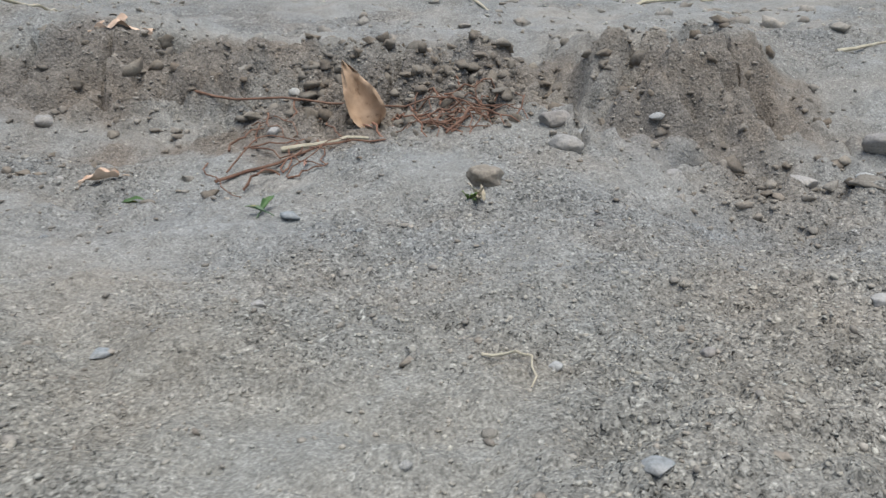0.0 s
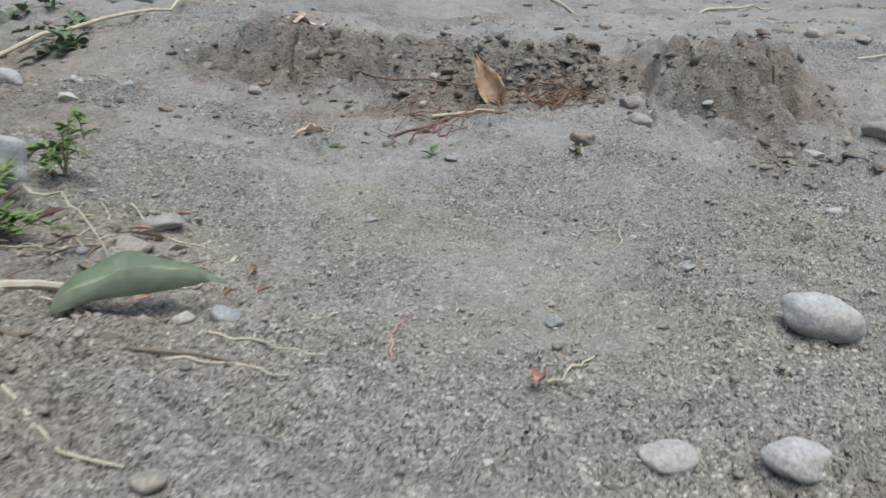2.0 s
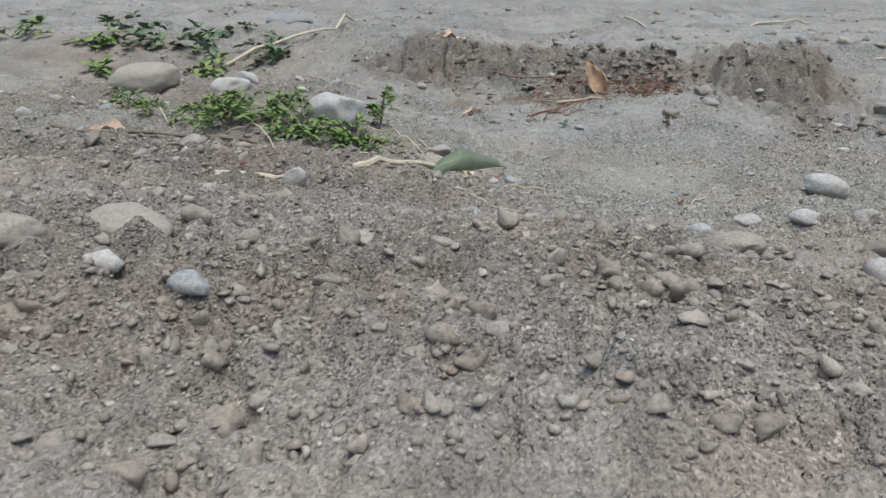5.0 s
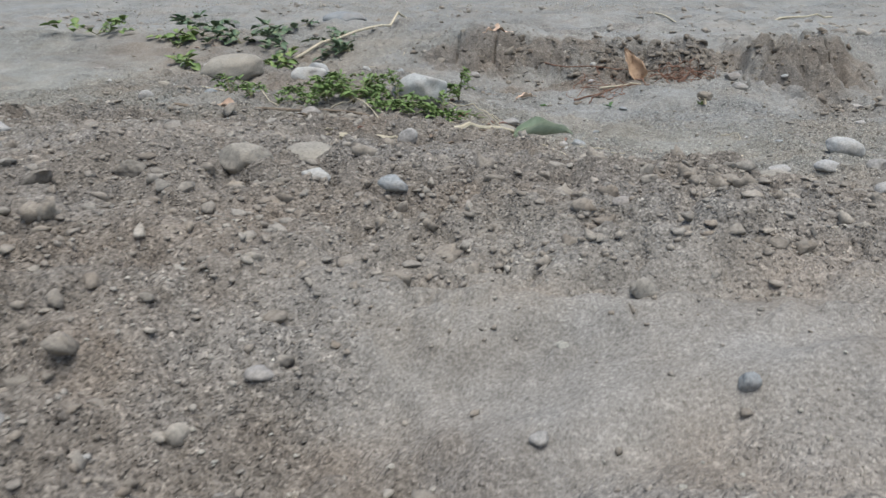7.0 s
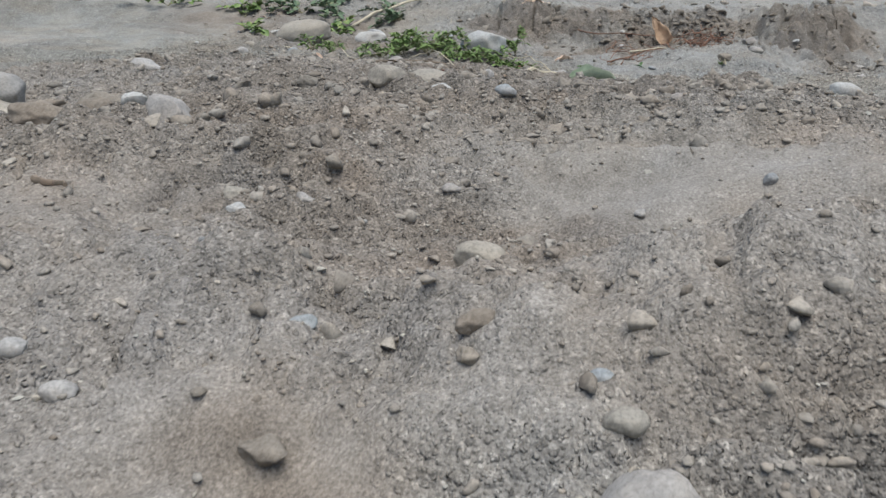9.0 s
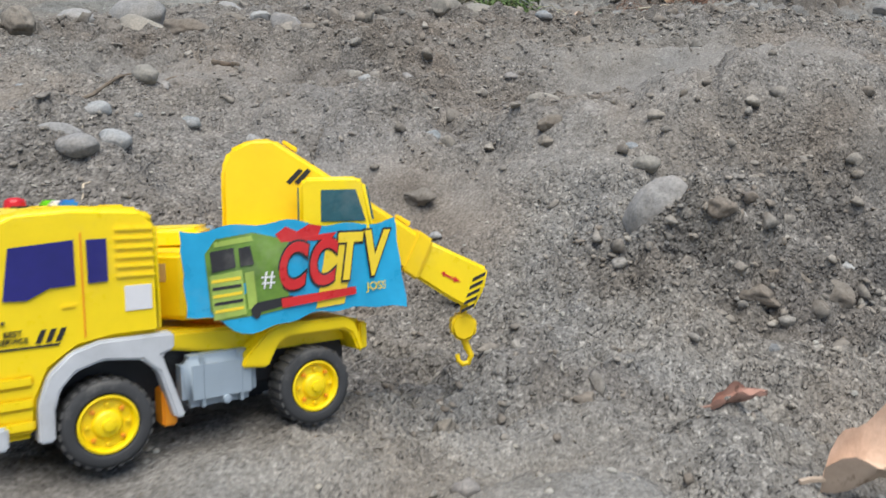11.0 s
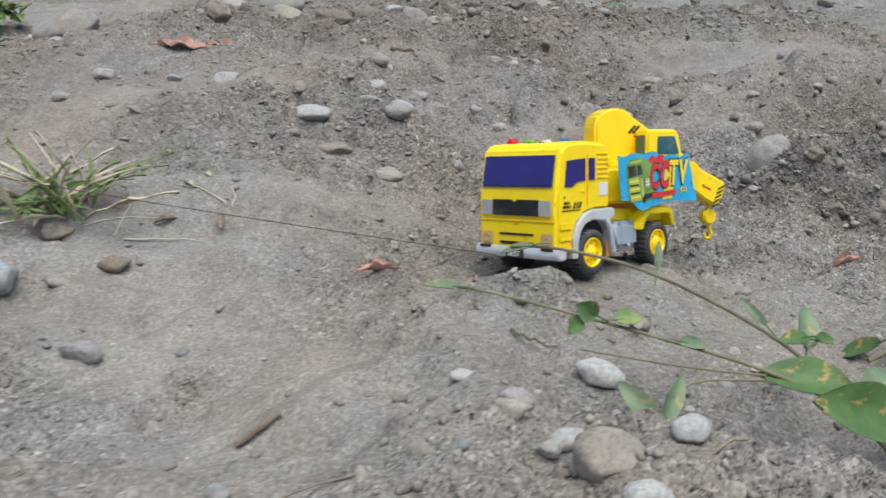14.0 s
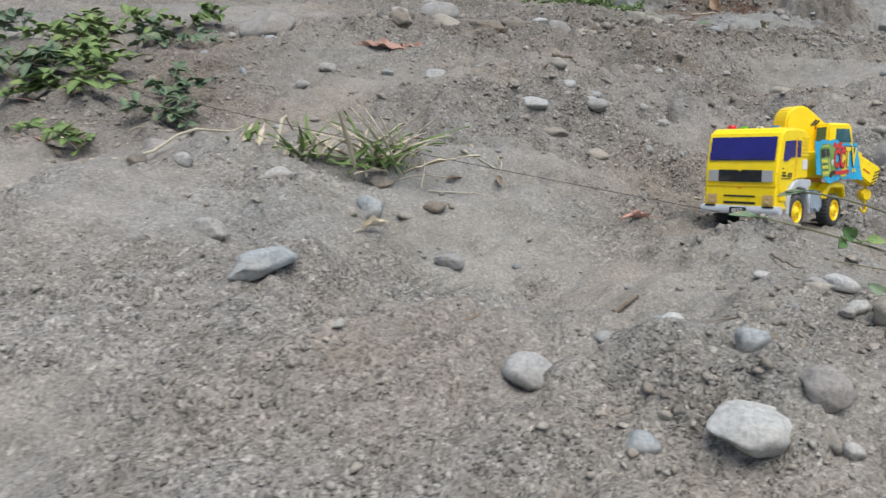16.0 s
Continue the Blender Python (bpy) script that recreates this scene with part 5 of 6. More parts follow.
def rod(name, a, b, radius, mat, label, category, bend=0.0, wobble=0.004, lift=None, n=9, end=None, arch=0.0):
    """A stick or stem lying on the ground from a to b."""
    rng = random.Random(hash((round(a[0], 3), round(a[1], 3), round(b[0], 3))) % 99991)
    pts = []
    dx, dy = b[0] - a[0], b[1] - a[1]
    L = math.hypot(dx, dy)
    for i in range(n):
        k = i / (n - 1)
        off = bend * L * math.sin(math.pi * k) + rng.uniform(-wobble, wobble)
        x, y = a[0] + dx * k - dy / L * off, a[1] + dy * k + dx / L * off
        pts.append((x, y, drop(x, y) + (radius * 1.2 if lift is None else lift) + arch * math.sin(math.pi * k) + rng.uniform(0, wobble * 0.4)))
    # a stiff stick spans hollows: ease the heights towards a straight line
    z0, z1 = pts[0][2], pts[-1][2]
    pts = [(x, y, max(z, 0.35 * z + 0.65 * (z0 + (z1 - z0) * i / (n - 1)))) for i, (x, y, z) in enumerate(pts)]
    ob = part(name, tube(pts, radius, 7, end if end else radius * 0.55), mat, None, smooth=True)
    return tagged(ob, label, category)


b, x = Vector((-0.100, 1.195, drop(-0.10, 1.195) - 0.002)), Vector((-0.045, 0.030, 0.085)).normalized()
y = Vector((0.1, -1, 0.25)).cross(x).normalized()
z = x.cross(y)
ob = part("dead_leaf", blade(0.115, 0.062, 0.55, 0.05, 0.3, 20, 0.48, 0.012, 8, 0.25), TANLEAF, None, smooth=60)
ob.matrix_world = Matrix(((x.x, y.x, z.x, b.x), (x.y, y.y, z.y, b.y), (x.z, y.z, z.z, b.z), (0, 0, 0, 1)))
tagged(ob, "curled dry brown leaf standing upright in loose soil", "leaf")
loose_leaf(-0.60, 1.44, 0.10, 0.06, 20, DRYLEAF, "flat dry tan leaf lying on sand", 0.4, 0.05)
loose_leaf(-0.40, 0.965, 0.038, 0.020, 10, LEAF, "small fresh green leaf lying on sand", 0.5, 0.1, name="green_leaf")
loose_leaf(-0.205, 0.875, 0.030, 0.012, 70, LEAF, "small green leaf sprig on sand", 0.6, 0.1, tilt=25, name="green_leaf")
loose_leaf(-0.20, 0.87, 0.026, 0.009, 160, LEAF2, "small green leaf sprig on sand", 0.6, 0.1, tilt=15, name="green_leaf")
loose_leaf(-0.415, 0.075, 0.135, 0.055, 38, PALELEAF, "long pale green leaf with curled edges on soil", 1.0, 0.10, tilt=4, lift=0.003, stalk=0.0, name="green_leaf")
loose_leaf(-0.052, 0.066, 0.028, 0.018, 260, PINKLEAF, "tiny folded reddish dry leaf on sand", 1.0, 0.1, tilt=30)
loose_leaf(-0.330, -1.577, 0.040, 0.017, 21, PINKLEAF, "curled reddish-brown dry leaf on sand", 1.0, -0.05, tilt=6)
loose_leaf(-0.292, -1.680, 0.095, 0.055, 14, DRYLEAF, "large curled tan dry leaf resting on sand", 0.9, 0.03, tilt=1, lift=0.008)
loose_leaf(-1.27, -1.13, 0.09, 0.035, 10, PINKLEAF, "pinkish dry leaf wedged beside stones", 0.15, 0.05, lift=0.001)
loose_leaf(-1.20, -1.10, 0.07, 0.03, -20, PINKLEAF, "pinkish dry leaf wedged beside stones", 0.15, 0.05, lift=0.001)
loose_leaf(-0.235, -1.86, 0.075, 0.045, 150, PINKLEAF, "reddish-brown dry leaf on gritty soil", 0.8, 0.1, tilt=8)
loose_leaf(-0.26, -1.93, 0.060, 0.050, 70, PINKLEAF, "reddish-brown dry leaf on gritty soil", 0.8, 0.1, tilt=8)
loose_leaf(-0.40, -1.985, 0.065, 0.035, 20, DRYLEAF, "dry brown leaf beside a dark stone", 0.8, 0.1)
loose_leaf(-0.80, -1.80, 0.032, 0.014, 190, PINKLEAF, "small dry leaf scrap on soil", 0.8, 0.1)
loose_leaf(-0.675, -1.64, 0.016, 0.010, 70, PINKLEAF, "small orange leaf scrap on soil", 0.5, 0.1)
loose_leaf(-1.11, -1.94, 0.034, 0.014, 40, STRAW, "curled pale leaf scrap on soil", 1.0, 0.1, tilt=10)
loose_leaf(-0.42, 1.02, 0.05, 0.025, 200, DRYLEAF, "dry leaf scrap on sand", 0.7, 0.1)
loose_leaf(-1.10, 0.30, 0.11, 0.05, 10, DRYLEAF, "dry tan leaf among weeds", 0.8, 0.1)
# flakes of dry bark and straw litter beside the weeds
rng = random.Random(17)
for k in range(215):
    cx, cy = rng.choice(((0.0, 1.22), (-0.06, 1.16), (-0.20, 1.10), (-0.68, -1.65), (-0.55, -0.02), (-0.75, 0.05), (-0.48, 0.30), (-0.47, 0.25), (-0.44, 0.21), (-0.46, 0.23), (-0.55, 0.12), (-0.62, 0.20), (-0.40, 0.20), (-1.12, -1.72), (-0.30, -1.86), (-1.10, 0.70), (-1.30, 1.25), (-1.55, 1.35), (-1.60, -1.60), (-1.75, -1.20)))
    x, y = cx + rng.gauss(0, 0.07), cy + rng.gauss(0, 0.05)
    loose_leaf(x, y, rng.uniform(0.008, 0.030), rng.uniform(0.003, 0.010), rng.uniform(0, 360), rng.choice((STRAW, TWIG, TWIG, PINKLEAF)), "brown flake of dry leaf litter on soil", rng.uniform(0.3, 1.1), 0.1, tilt=rng.uniform(-5, 15), lift=0.003, stalk=0.0, name="leaf_scrap")

rod("stick", (-0.225, 1.105), (-0.105, 1.125), 0.0042, STRAW, "pale bare stick lying on loose soil", "stick")
rod("stick", (0.68, 1.43), (0.78, 1.47), 0.004, STRAW, "short pale stick on sand", "stick")
rod("stick", (0.50, 2.42), (0.86, 2.68), 0.006, STRAW, "long pale stick on far sand", "stick")
rod("stick", (0.02, 2.62), (0.16, 2.10), 0.005, STRAW, "thin pale stick on far sand", "stick")
rod("straw", (0.030, 0.530), (0.062, 0.482), 0.0012, STRAW, "small curved straw on gravel", "straw", bend=0.25, arch=0.006)
rod("straw", (-0.52, -0.015), (-0.415, 0.105), 0.0062, STRAW, "pale split straw strip on soil", "straw", bend=0.08, wobble=0.0012)
rod("straw", (-0.70, -0.05), (-0.60, -0.055), 0.0066, STRAW, "pale split straw strip on soil", "straw", bend=0.06, wobble=0.0012)
rod("straw", (-1.26, 1.27), (-1.08, 2.40), 0.0055, STRAW, "long bent pale straw arching over weeds", "straw", bend=-0.16, arch=0.02, n=16)
rod("twig", (-1.17, 0.31), (-0.60, 0.07), 0.0045, TWIG, "long brown twig on soil beside weeds", "twig", bend=0.06)
rod("twig", (-0.56, 0.02), (-0.26, 0.055), 0.0022, TWIG, "thin brown twig across the soil", "twig", bend=-0.05)
rod("twig", (-0.38, -0.03), (-0.275, -0.105), 0.0016, STRAW, "thin pale twig with a bend", "twig", bend=-0.15)
rod("twig", (-0.30, 0.085), (-0.205, 0.055), 0.0012, STRAW, "thin straw on sand", "twig")
rod("twig", (-0.245, 0.150), (-0.195, 0.200), 0.0014, STRAW, "thin straw on sand", "twig", bend=-0.1)
rod("twig", (-0.163, 0.090), (-0.157, 0.175), 0.0010, PINKLEAF, "thin reddish twig on sand", "twig", bend=0.08)
rod("twig", (-0.046, 0.068), (-0.008, 0.098), 0.0014, STRAW, "short pale twig beside a folded leaf", "twig")
rod("twig", (-0.31, 0.04), (-0.22, 0.02), 0.0013, STRAW, "pale peeled twig on gravel", "twig")
rod("twig", (-0.94, -1.28), (-0.88, -1.16), 0.0022, TWIG, "dark twig on packed soil", "twig")
rod("twig", (-0.90, -1.04), (-0.86, -1.045), 0.0040, TWIG, "short dark stick on packed soil", "stick")
for k in range(6):
    rod("twig", (-0.96 + 0.015 * k, -1.36 - 0.006 * k), (-0.90 + 0.008 * k, -1.37 + 0.006 * k), 0.0016, (TWIG, STRAW)[k % 2], "broken bark sliver on soil", "twig")
rod("straw", (-0.80, -1.50), (-0.81, -1.465), 0.0013, STRAW, "curved white straw on soil", "straw", bend=0.25, arch=0.004)
rod("stick", (-0.99, -2.16), (-0.955, -2.108), 0.0022, TWIG, "flat brown wood splinter in wheel track", "stick", wobble=0.0008, end=0.001)
rod("stick", (-0.862, -2.05), (-0.84, -2.03), 0.0026, TWIG, "short brown stick in wheel track", "stick", wobble=0.0008)
rod("stick", (-0.70, -1.93), (-0.665, -1.93), 0.0012, TWIG, "thin dark twig on sand", "twig")
rod("straw", (-1.47, -1.80), (-1.36, -1.52), 0.0022, STRAW, "dry bent straw beside weeds", "straw", bend=-0.1, arch=0.01)
rod("straw", (-1.25, -1.78), (-1.28, -1.60), 0.0028, STRAW, "dry grass stem leaning by the tuft", "straw", arch=0.03)
for a, b, h in (((-0.98, 0.42), (-0.62, 0.19), 0.03), ((-0.80, 0.22), (-0.66, 0.10), 0.02), ((-0.58, 0.30), (-0.44, 0.22), 0.03), ((-1.25, 0.62), (-0.95, 0.36), 0.02)):
    rod("straw", a, b, 0.0016, STRAW, "dry brown stalk tangled in green weeds", "straw", bend=0.08, arch=h, n=10)
# dry stalks strewn as litter: middle, spread, count
rng = random.Random(57)
for cx, cy, sx, sy, count in ((-0.48, 0.22, 0.08, 0.07, 34), (-0.62, 0.00, 0.12, 0.05, 14), (-0.30, -1.86, 0.07, 0.05, 14), (-1.15, -1.71, 0.08, 0.03, 12), (-0.90, -1.37, 0.06, 0.03, 8), (-1.15, 1.28, 0.20, 0.10, 10), (-1.15, 0.75, 0.18, 0.12, 14), (-1.65, -1.45, 0.12, 0.14, 14), (-0.70, -2.16, 0.12, 0.07, 5)):
    for k in range(count):
        x, y, a, L = cx + rng.gauss(0, sx), cy + rng.gauss(0, sy), rng.uniform(0, 6.283), rng.uniform(0.018, 0.075)
        dry = rng.random() < 0.55
        rod("straw" if dry else "twig", (x - math.cos(a) * L / 2, y - math.sin(a) * L / 2), (x + math.cos(a) * L / 2, y + math.sin(a) * L / 2), rng.uniform(0.0005, 0.0011), STRAW if dry else TWIG,
            "thin dry straw lying on soil" if dry else "thin brown twig lying on soil", "straw" if dry else "twig", bend=rng.uniform(-0.15, 0.15), wobble=0.0012, n=6)
# reddish roots spread over the loose soil of the bank
rng = random.Random(23)
for k in range(54):
    cx, cy = rng.choice(((0.02, 1.20), (0.04, 1.17), (-0.02, 1.22), (-0.05, 1.18), (0.03, 1.24), (-0.20, 1.06), (-0.25, 1.20)))
    x, y, a, L = cx + rng.gauss(0, 0.045), cy + rng.gauss(0, 0.03), rng.uniform(-1.5, 1.5), rng.uniform(0.04, 0.13)
    rod("root", (x - math.cos(a) * L / 2, y - math.sin(a) * L / 2), (x + math.cos(a) * L / 2, y + math.sin(a) * L / 2), rng.uniform(0.0010, 0.0022), ROOT, "thin reddish dry root over loose soil", "root", bend=rng.uniform(-0.2, 0.2), wobble=0.006, arch=rng.uniform(0.0, 0.02))
rod("root", (-0.40, 1.31), (0.10, 1.24), 0.0022, ROOT, "long reddish root across the bank", "root", bend=-0.06, arch=0.015, n=14)
rod("root", (-0.30, 1.03), (-0.08, 1.12), 0.0024, ROOT, "long reddish root across the bank", "root", bend=0.08, n=12)


# ---- living plants ----
def leafy(name, stems, x, y, spread, tall, leaf, mat, seed, label, per=9, flat=0.35, stem_mat=None, broad=(0.32, 0.55)):
    """A low weed: bent stems from one root, with small leaves in pairs along them."""
    rng = random.Random(seed)
    base = drop(x, y)
    t = new(name)
    t.location = (x, y, base)
    tagged(t, label, "weed", group="weeds")
    meshes = []
    for k in range(5):
        lf = blade(leaf * rng.uniform(0.6, 1.2), leaf * rng.uniform(*broad), rng.uniform(0.1, 0.5), rng.uniform(0, 0.3), 0.2, 5, 0.9, 0.0, 2)
        me = bpy.data.meshes.new("leaf")
        lf.to_mesh(me)
        lf.free()
        me.shade_smooth()
        me.materials.append(mat)
        meshes.append(me)
    for k in range(stems):
        a, L = rng.uniform(0, 6.283), spread * rng.uniform(0.5, 1.1)
        h = tall * rng.uniform(0.4, 1.1)
        pts = []
        for i in range(7):
            u = i / 6
            px, py = math.cos(a + 0.5 * u) * L * u, math.sin(a + 0.5 * u) * L * u
            g = drop(x + px, y + py) - base
            pts.append((px, py, g + 0.002 + h * math.sin(u * 2.4) * (1 - flat * u)))
        part("stem", tube(pts, 0.0013, 5, 0.0006), stem_mat or STEM, t, smooth=True)
        for i in range(per):
            u = 0.15 + 0.85 * (i + rng.random() * 0.6) / per
            j = min(int(u * 6), 5)
            p = Vector(pts[j]).lerp(Vector(pts[j + 1]), u * 6 - j)
            for s in (-1, 1):
                lf = new("leaf", rng.choice(meshes))
                lf.parent = t
                k2 = rng.uniform(0.75, 1.2)
                lf.matrix_local = Matrix.Translation(p) @ Matrix.Rotation(a + s * rng.uniform(0.6, 1.5), 4, "Z") @ Matrix.Rotation(-rng.uniform(-0.3, 0.8), 4, "Y") @ Matrix.Rotation(rng.uniform(-0.5, 0.5), 4, "X") @ Matrix.Diagonal((k2, k2, k2, 1))
    return t


def tuft(x, y, blades, tall, spread, seed, label):
    """A grass tuft: narrow arching blades, green and dry ones."""
    rng = random.Random(seed)
    t = new("grass_tuft")
    t.location = (x, y, drop(x, y))
    tagged(t, label, "grass", group="weeds")
    for name, mat, share in (("green_blade", GRASS, 0.55), ("dry_blade", STRAW, 0.45)):
        meshes = []
        for k in range(6):
            lf = blade(tall * rng.uniform(0.35, 1.05), rng.uniform(0.0030, 0.0068), 0.3, rng.uniform(0.08, 0.55), 0.4, 8, 0.6, 0.0, 2, 0.5)
            me = bpy.data.meshes.new(name)
            lf.to_mesh(me)
            lf.free()
            me.shade_smooth()
            me.materials.append(mat)
            meshes.append(me)
        for k in range(int(blades * share)):
            lf = new(name, rng.choice(meshes))
            lf.parent = t
            lf.matrix_local = Matrix.Translation((rng.gauss(0, spread), rng.gauss(0, spread * 0.6), 0)) @ Matrix.Rotation(rng.uniform(0, 6.283), 4, "Z") @ Matrix.Rotation(-rng.uniform(0.35, 1.45), 4, "Y") @ Matrix.Rotation(rng.uniform(-0.9, 0.9), 4, "X")
    return t


W1 = "low feathery green weed growing on soil"
for k, (x, y, n, sp, tall, lf) in enumerate(((-0.57, 0.25, 9, 0.08, 0.035, 0.015), (-0.66, 0.235, 11, 0.10, 0.045, 0.015), (-0.75, 0.26, 12, 0.11, 0.060, 0.016), (-0.83, 0.33, 12, 0.11, 0.065, 0.016), (-0.90, 0.40, 8, 0.10, 0.050, 0.016), (-0.55, 0.36, 5, 0.04, 0.085, 0.014), (-0.70, 0.20, 7, 0.09, 0.030, 0.014), (-1.06, 0.47, 4, 0.07, 0.040, 0.015), (-1.13, 0.52, 5, 0.05, 0.060, 0.015))):
    leafy("weed", n, x, y, sp, tall, lf, GRASS, 300 + k, W1, per=10)
W2 = "broad-leaved dusty green weed among stones"
for k, (x, y, n, sp, tall, lf) in enumerate(((-1.24, 1.25, 4, 0.12, 0.03, 0.034), (-1.05, 1.36, 3, 0.10, 0.03, 0.034), (-1.45, 1.40, 5, 0.15, 0.04, 0.036), (-1.66, 1.34, 4, 0.15, 0.04, 0.036), (-1.40, 1.62, 5, 0.16, 0.03, 0.036), (-1.70, 1.66, 5, 0.16, 0.04, 0.036), (-2.05, 1.50, 6, 0.20, 0.05, 0.036), (-1.16, 1.50, 4, 0.14, 0.02, 0.032), (-1.90, 1.95, 5, 0.20, 0.04, 0.036), (-1.56, 1.18, 3, 0.10, 0.03, 0.034), (-1.32, 1.44, 3, 0.12, 0.02, 0.032))):
    leafy("weed", n, x, y, sp, tall, lf, LEAF2 if k % 3 else GRASS, 320 + k, W2, per=4, broad=(0.55, 0.85))
W3 = "creeping green weed with divided leaves on a slope"
for k, (x, y, n, sp, tall, lf) in enumerate(((-1.66, -1.50, 8, 0.10, 0.05, 0.030), (-1.50, -1.55, 5, 0.07, 0.04, 0.022), (-1.69, -1.33, 9, 0.11, 0.06, 0.030), (-1.55, -1.40, 5, 0.08, 0.05, 0.026), (-1.60, -1.68, 4, 0.06, 0.04, 0.022), (-1.80, -1.42, 8, 0.12, 0.06, 0.032), (-1.86, -1.16, 9, 0.13, 0.07, 0.032), (-1.66, -1.10, 6, 0.10, 0.05, 0.028), (-1.90, -0.92, 8, 0.14, 0.07, 0.032), (-2.10, -1.05, 9, 0.15, 0.08, 0.034), (-1.70, -0.92, 5, 0.09, 0.05, 0.028), (-2.02, -1.30, 8, 0.14, 0.07, 0.032))):
    leafy("weed", n, x, y, sp, tall, lf, LEAF2 if k % 2 else GRASS, 340 + k, W3, per=5, broad=(0.45, 0.70))
tuft(-1.13, -1.735, 58, 0.090, 0.024, 5, "half-dry grass tuft growing from sandy slope")
tuft(-1.21, -1.75, 26, 0.070, 0.018, 6, "small half-dry grass tuft on sandy slope")
tuft(-1.29, -1.73, 14, 0.045, 0.015, 7, "small half-dry grass tuft on sandy slope")
tuft(0.04, 0.885, 9, 0.028, 0.006, 8, "tiny green grass sprig on sand")


def vine(points, radius, leaves, label, twigs=()):
    """A trailing shoot: one long stem and single leaves on it, each (base, tip, width, facing, material)."""
    t = new("trailing_vine")
    o = Vector(points[0])
    t.location = o
    tagged(t, label, "vine", group="trailing vines")
    for line, r in ((points, radius), *((w, radius * 0.6) for w in twigs)):
        pts = [Vector(p) for p in line]
        for _ in range(2):
            q = [pts[0]]
            for a, b in zip(pts, pts[1:]):
                q += [a.lerp(b, 0.25), a.lerp(b, 0.75)]
            pts = q + [pts[-1]]
        part("stem", tube([p - o for p in pts], r, 7, r * 0.55), STEM, t, smooth=True)
    for base, tip, W, facing, mat in leaves:
        b = Vector(base)
        x = Vector(tip) - b
        L = x.length
        x.normalize()
        y = Vector(facing).cross(x).normalized()
        z = x.cross(y)
        lf = part("leaf", blade(L, W, 0.25, 0.10, 0.18, 14, 0.85, 0.010), mat, t, smooth=True)
        b = b - o
        lf.matrix_local = Matrix(((x.x, y.x, z.x, b.x), (x.y, y.y, z.y, b.y), (x.z, y.z, z.z, b.z), (0, 0, 0, 1)))
    return t


UP, CAM = (0, -0.45, 1), (0.1, -1, 0.35)
vine([(-0.455, -2.030, 0.070), (-0.500, -2.010, 0.115), (-0.537, -1.990, 0.144), (-0.612, -1.957, 0.169), (-0.670, -1.948, 0.178), (-0.705, -1.945, 0.176)], 0.0016, [
    ((-0.513, -1.968, 0.125), (-0.505, -1.937, 0.143), 0.017, CAM, LEAF2), ((-0.515, -1.971, 0.136), (-0.537, -1.985, 0.141), 0.012, UP, LEAF), ((-0.509, -1.968, 0.133), (-0.491, -1.960, 0.130), 0.010, UP, LEAF),
    ((-0.690, -1.947, 0.178), (-0.712, -1.945, 0.172), 0.007, UP, LEAF2), ((-0.612, -1.957, 0.170), (-0.610, -1.945, 0.186), 0.006, CAM, LEAF2), ((-0.545, -1.980, 0.147), (-0.560, -1.968, 0.160), 0.006, CAM, LEAF2)],
    "thin trailing green shoot hanging over the soil", [((-0.500, -2.010, 0.115), (-0.508, -1.985, 0.124), (-0.513, -1.966, 0.128))])
vine([(-0.440, -2.035, 0.070), (-0.505, -2.020, 0.118), (-0.551, -2.010, 0.134), (-0.600, -1.992, 0.138), (-0.665, -1.985, 0.150), (-0.725, -1.974, 0.158), (-0.752, -1.970, 0.156)], 0.0015, [
    ((-0.501, -2.013, 0.126), (-0.555, -2.010, 0.134), 0.028, UP, LEAF), ((-0.651, -1.989, 0.152), (-0.664, -1.992, 0.160), 0.014, CAM, LEAF), ((-0.662, -1.990, 0.150), (-0.668, -2.004, 0.147), 0.012, CAM, LEAF),
    ((-0.640, -1.988, 0.149), (-0.622, -1.986, 0.151), 0.012, UP, GRASS), ((-0.735, -1.974, 0.158), (-0.760, -1.970, 0.158), 0.008, UP, LEAF2), ((-0.600, -1.992, 0.139), (-0.586, -2.000, 0.141), 0.010, UP, LEAF2),
    ((-0.478, -2.030, 0.118), (-0.535, -2.052, 0.142), 0.034, (0, -0.8, 0.7), LEAF), ((-0.490, -2.020, 0.120), (-0.470, -1.985, 0.128), 0.024, UP, LEAF2), ((-0.470, -2.030, 0.110), (-0.440, -2.000, 0.105), 0.022, UP, LEAF2),
    ((-0.612, -2.031, 0.104), (-0.637, -2.007, 0.118), 0.014, (0, -1, 0.6), LEAF2), ((-0.612, -2.031, 0.104), (-0.598, -2.010, 0.128), 0.012, CAM, LEAF2)],
    "trailing vine with yellow-spotted green leaves", [((-0.551, -2.010, 0.130), (-0.598, -2.000, 0.126), (-0.660, -1.990, 0.128)), ((-0.551, -2.012, 0.128), (-0.600, -2.005, 0.120), (-0.612, -2.031, 0.100))])
vine([(-0.400, -1.880, 0.035), (-0.404, -1.873, 0.060), (-0.400, -1.866, 0.086)], 0.0016, [
    ((-0.397, -1.866, 0.088), (-0.383, -1.850, 0.134), 0.029, CAM, LEAF), ((-0.406, -1.857, 0.075), (-0.432, -1.845, 0.054), 0.016, UP, LEAF), ((-0.401, -1.870, 0.078), (-0.392, -1.908, 0.058), 0.017, (0.6, -0.6, 0.6), LEAF),
    ((-0.404, -1.876, 0.050), (-0.428, -1.885, 0.048), 0.014, UP, LEAF2)],
    "upright shoot with large yellow-spotted leaves")
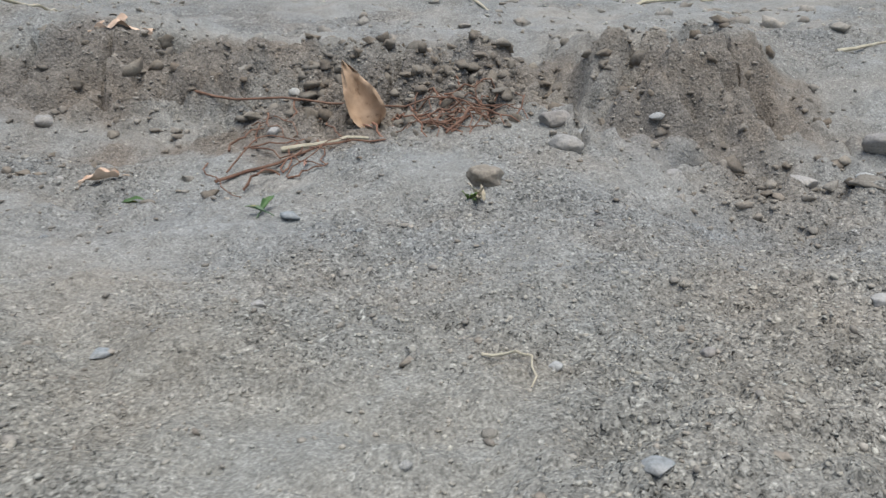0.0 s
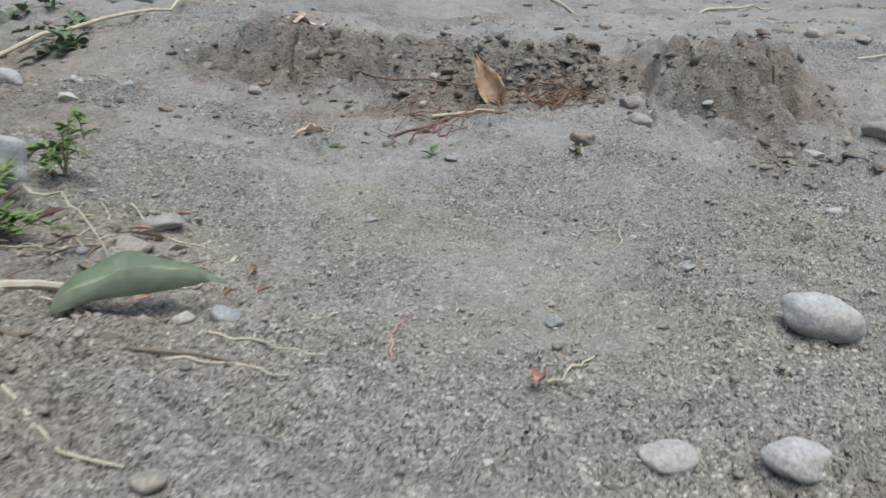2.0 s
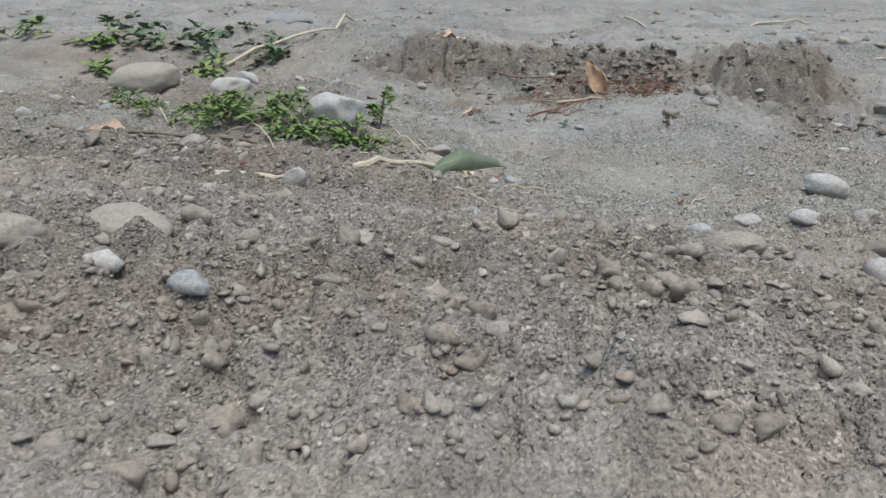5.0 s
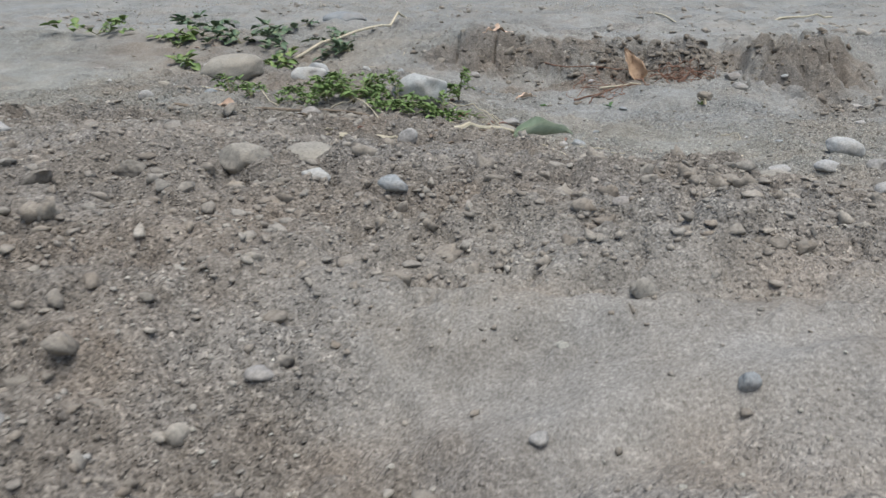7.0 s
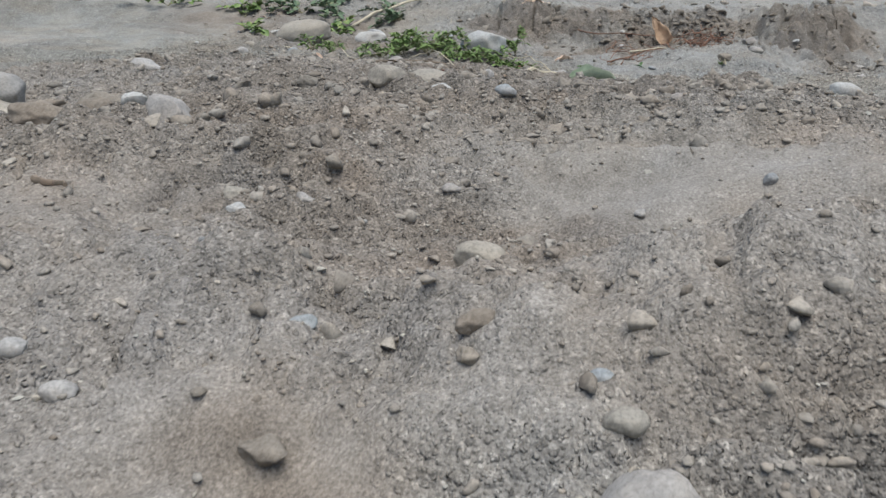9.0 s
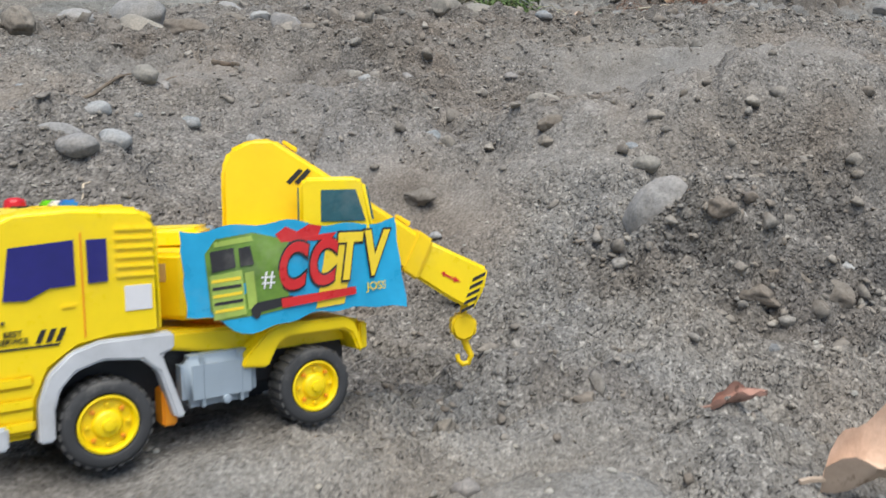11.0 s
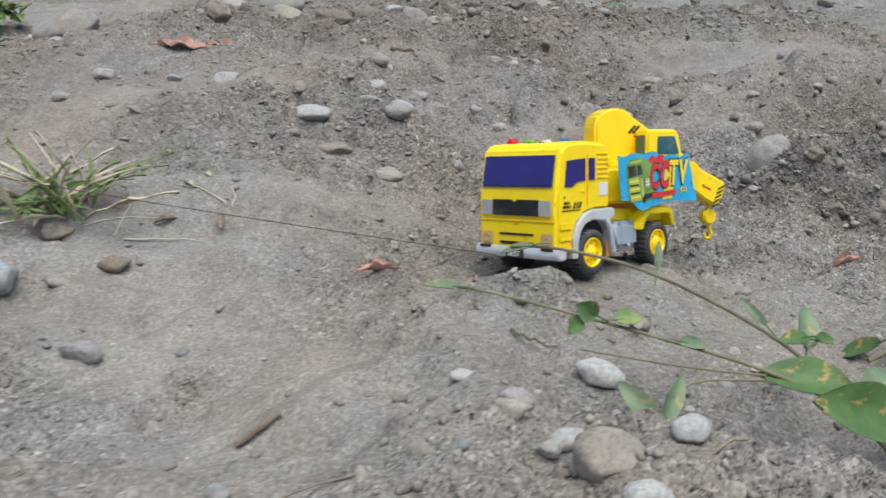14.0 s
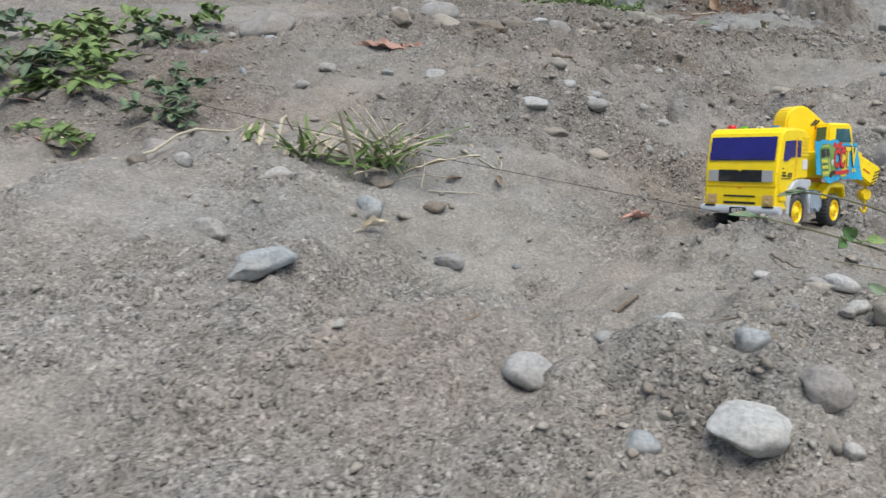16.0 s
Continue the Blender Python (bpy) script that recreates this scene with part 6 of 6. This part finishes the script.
g = lambda x, y, h: (x, y, drop(x, y) + h)
vine([g(-0.425, -1.880, 0.012), g(-0.370, -1.850, 0.016), g(-0.320, -1.835, 0.030), g(-0.270, -1.800, 0.034), g(-0.200, -1.760, 0.038), g(-0.130, -1.70, 0.03)], 0.0020, [
    (g(-0.372, -1.848, 0.020), g(-0.348, -1.838, 0.042), 0.012, CAM, LEAF), (g(-0.335, -1.842, 0.028), g(-0.335, -1.868, 0.014), 0.016, UP, LEAF2), (g(-0.305, -1.845, 0.022), g(-0.262, -1.868, 0.020), 0.020, UP, LEAF2),
    (g(-0.250, -1.795, 0.040), g(-0.222, -1.775, 0.058), 0.022, UP, LEAF2)],
    "woody creeping stem with a few green leaves")

# tow thread from the bumper, trailing off over the soil
knot, far_end = TRUCK @ Vector((0.051, -0.024, 0.0175)), Vector((-1.75, -1.80, 0.24))
thread = [knot.lerp(far_end, k / 12) - Vector((0, 0, 0.012 * math.sin(math.pi * k / 12))) for k in range(13)]
tagged(part("thread", tube(thread, 0.00045, 5), STRING, None), "thin dark tow thread tied to the toy bumper", "string")

# small pale sprout on the soil
sprout = new("sprout")
sprout.location = (-0.515, -1.434, drop(-0.515, -1.434))
tagged(sprout, "small crumpled pale green sprout on the soil", "weed", group="weeds")
rng = random.Random(41)
for k in range(13):
    b = Vector((rng.uniform(-0.012, 0.012), rng.uniform(-0.006, 0.006), rng.uniform(0.0, 0.024)))
    x = Vector((rng.uniform(-1, 1), rng.uniform(-0.5, 0.2), rng.uniform(0.1, 0.9))).normalized()
    y = Vector((rng.uniform(-0.3, 0.3), -1, 0.5)).cross(x).normalized()
    z = x.cross(y)
    lf = part("leaf", blade(rng.uniform(0.012, 0.020), rng.uniform(0.007, 0.012), 0.5, 0.2, 0.3, 6, 0.8, 0.0, 4), MINT, sprout, smooth=True)
    lf.matrix_local = Matrix(((x.x, y.x, z.x, b.x), (x.y, y.y, z.y, b.y), (x.z, y.z, z.z, b.z), (0, 0, 0, 1)))
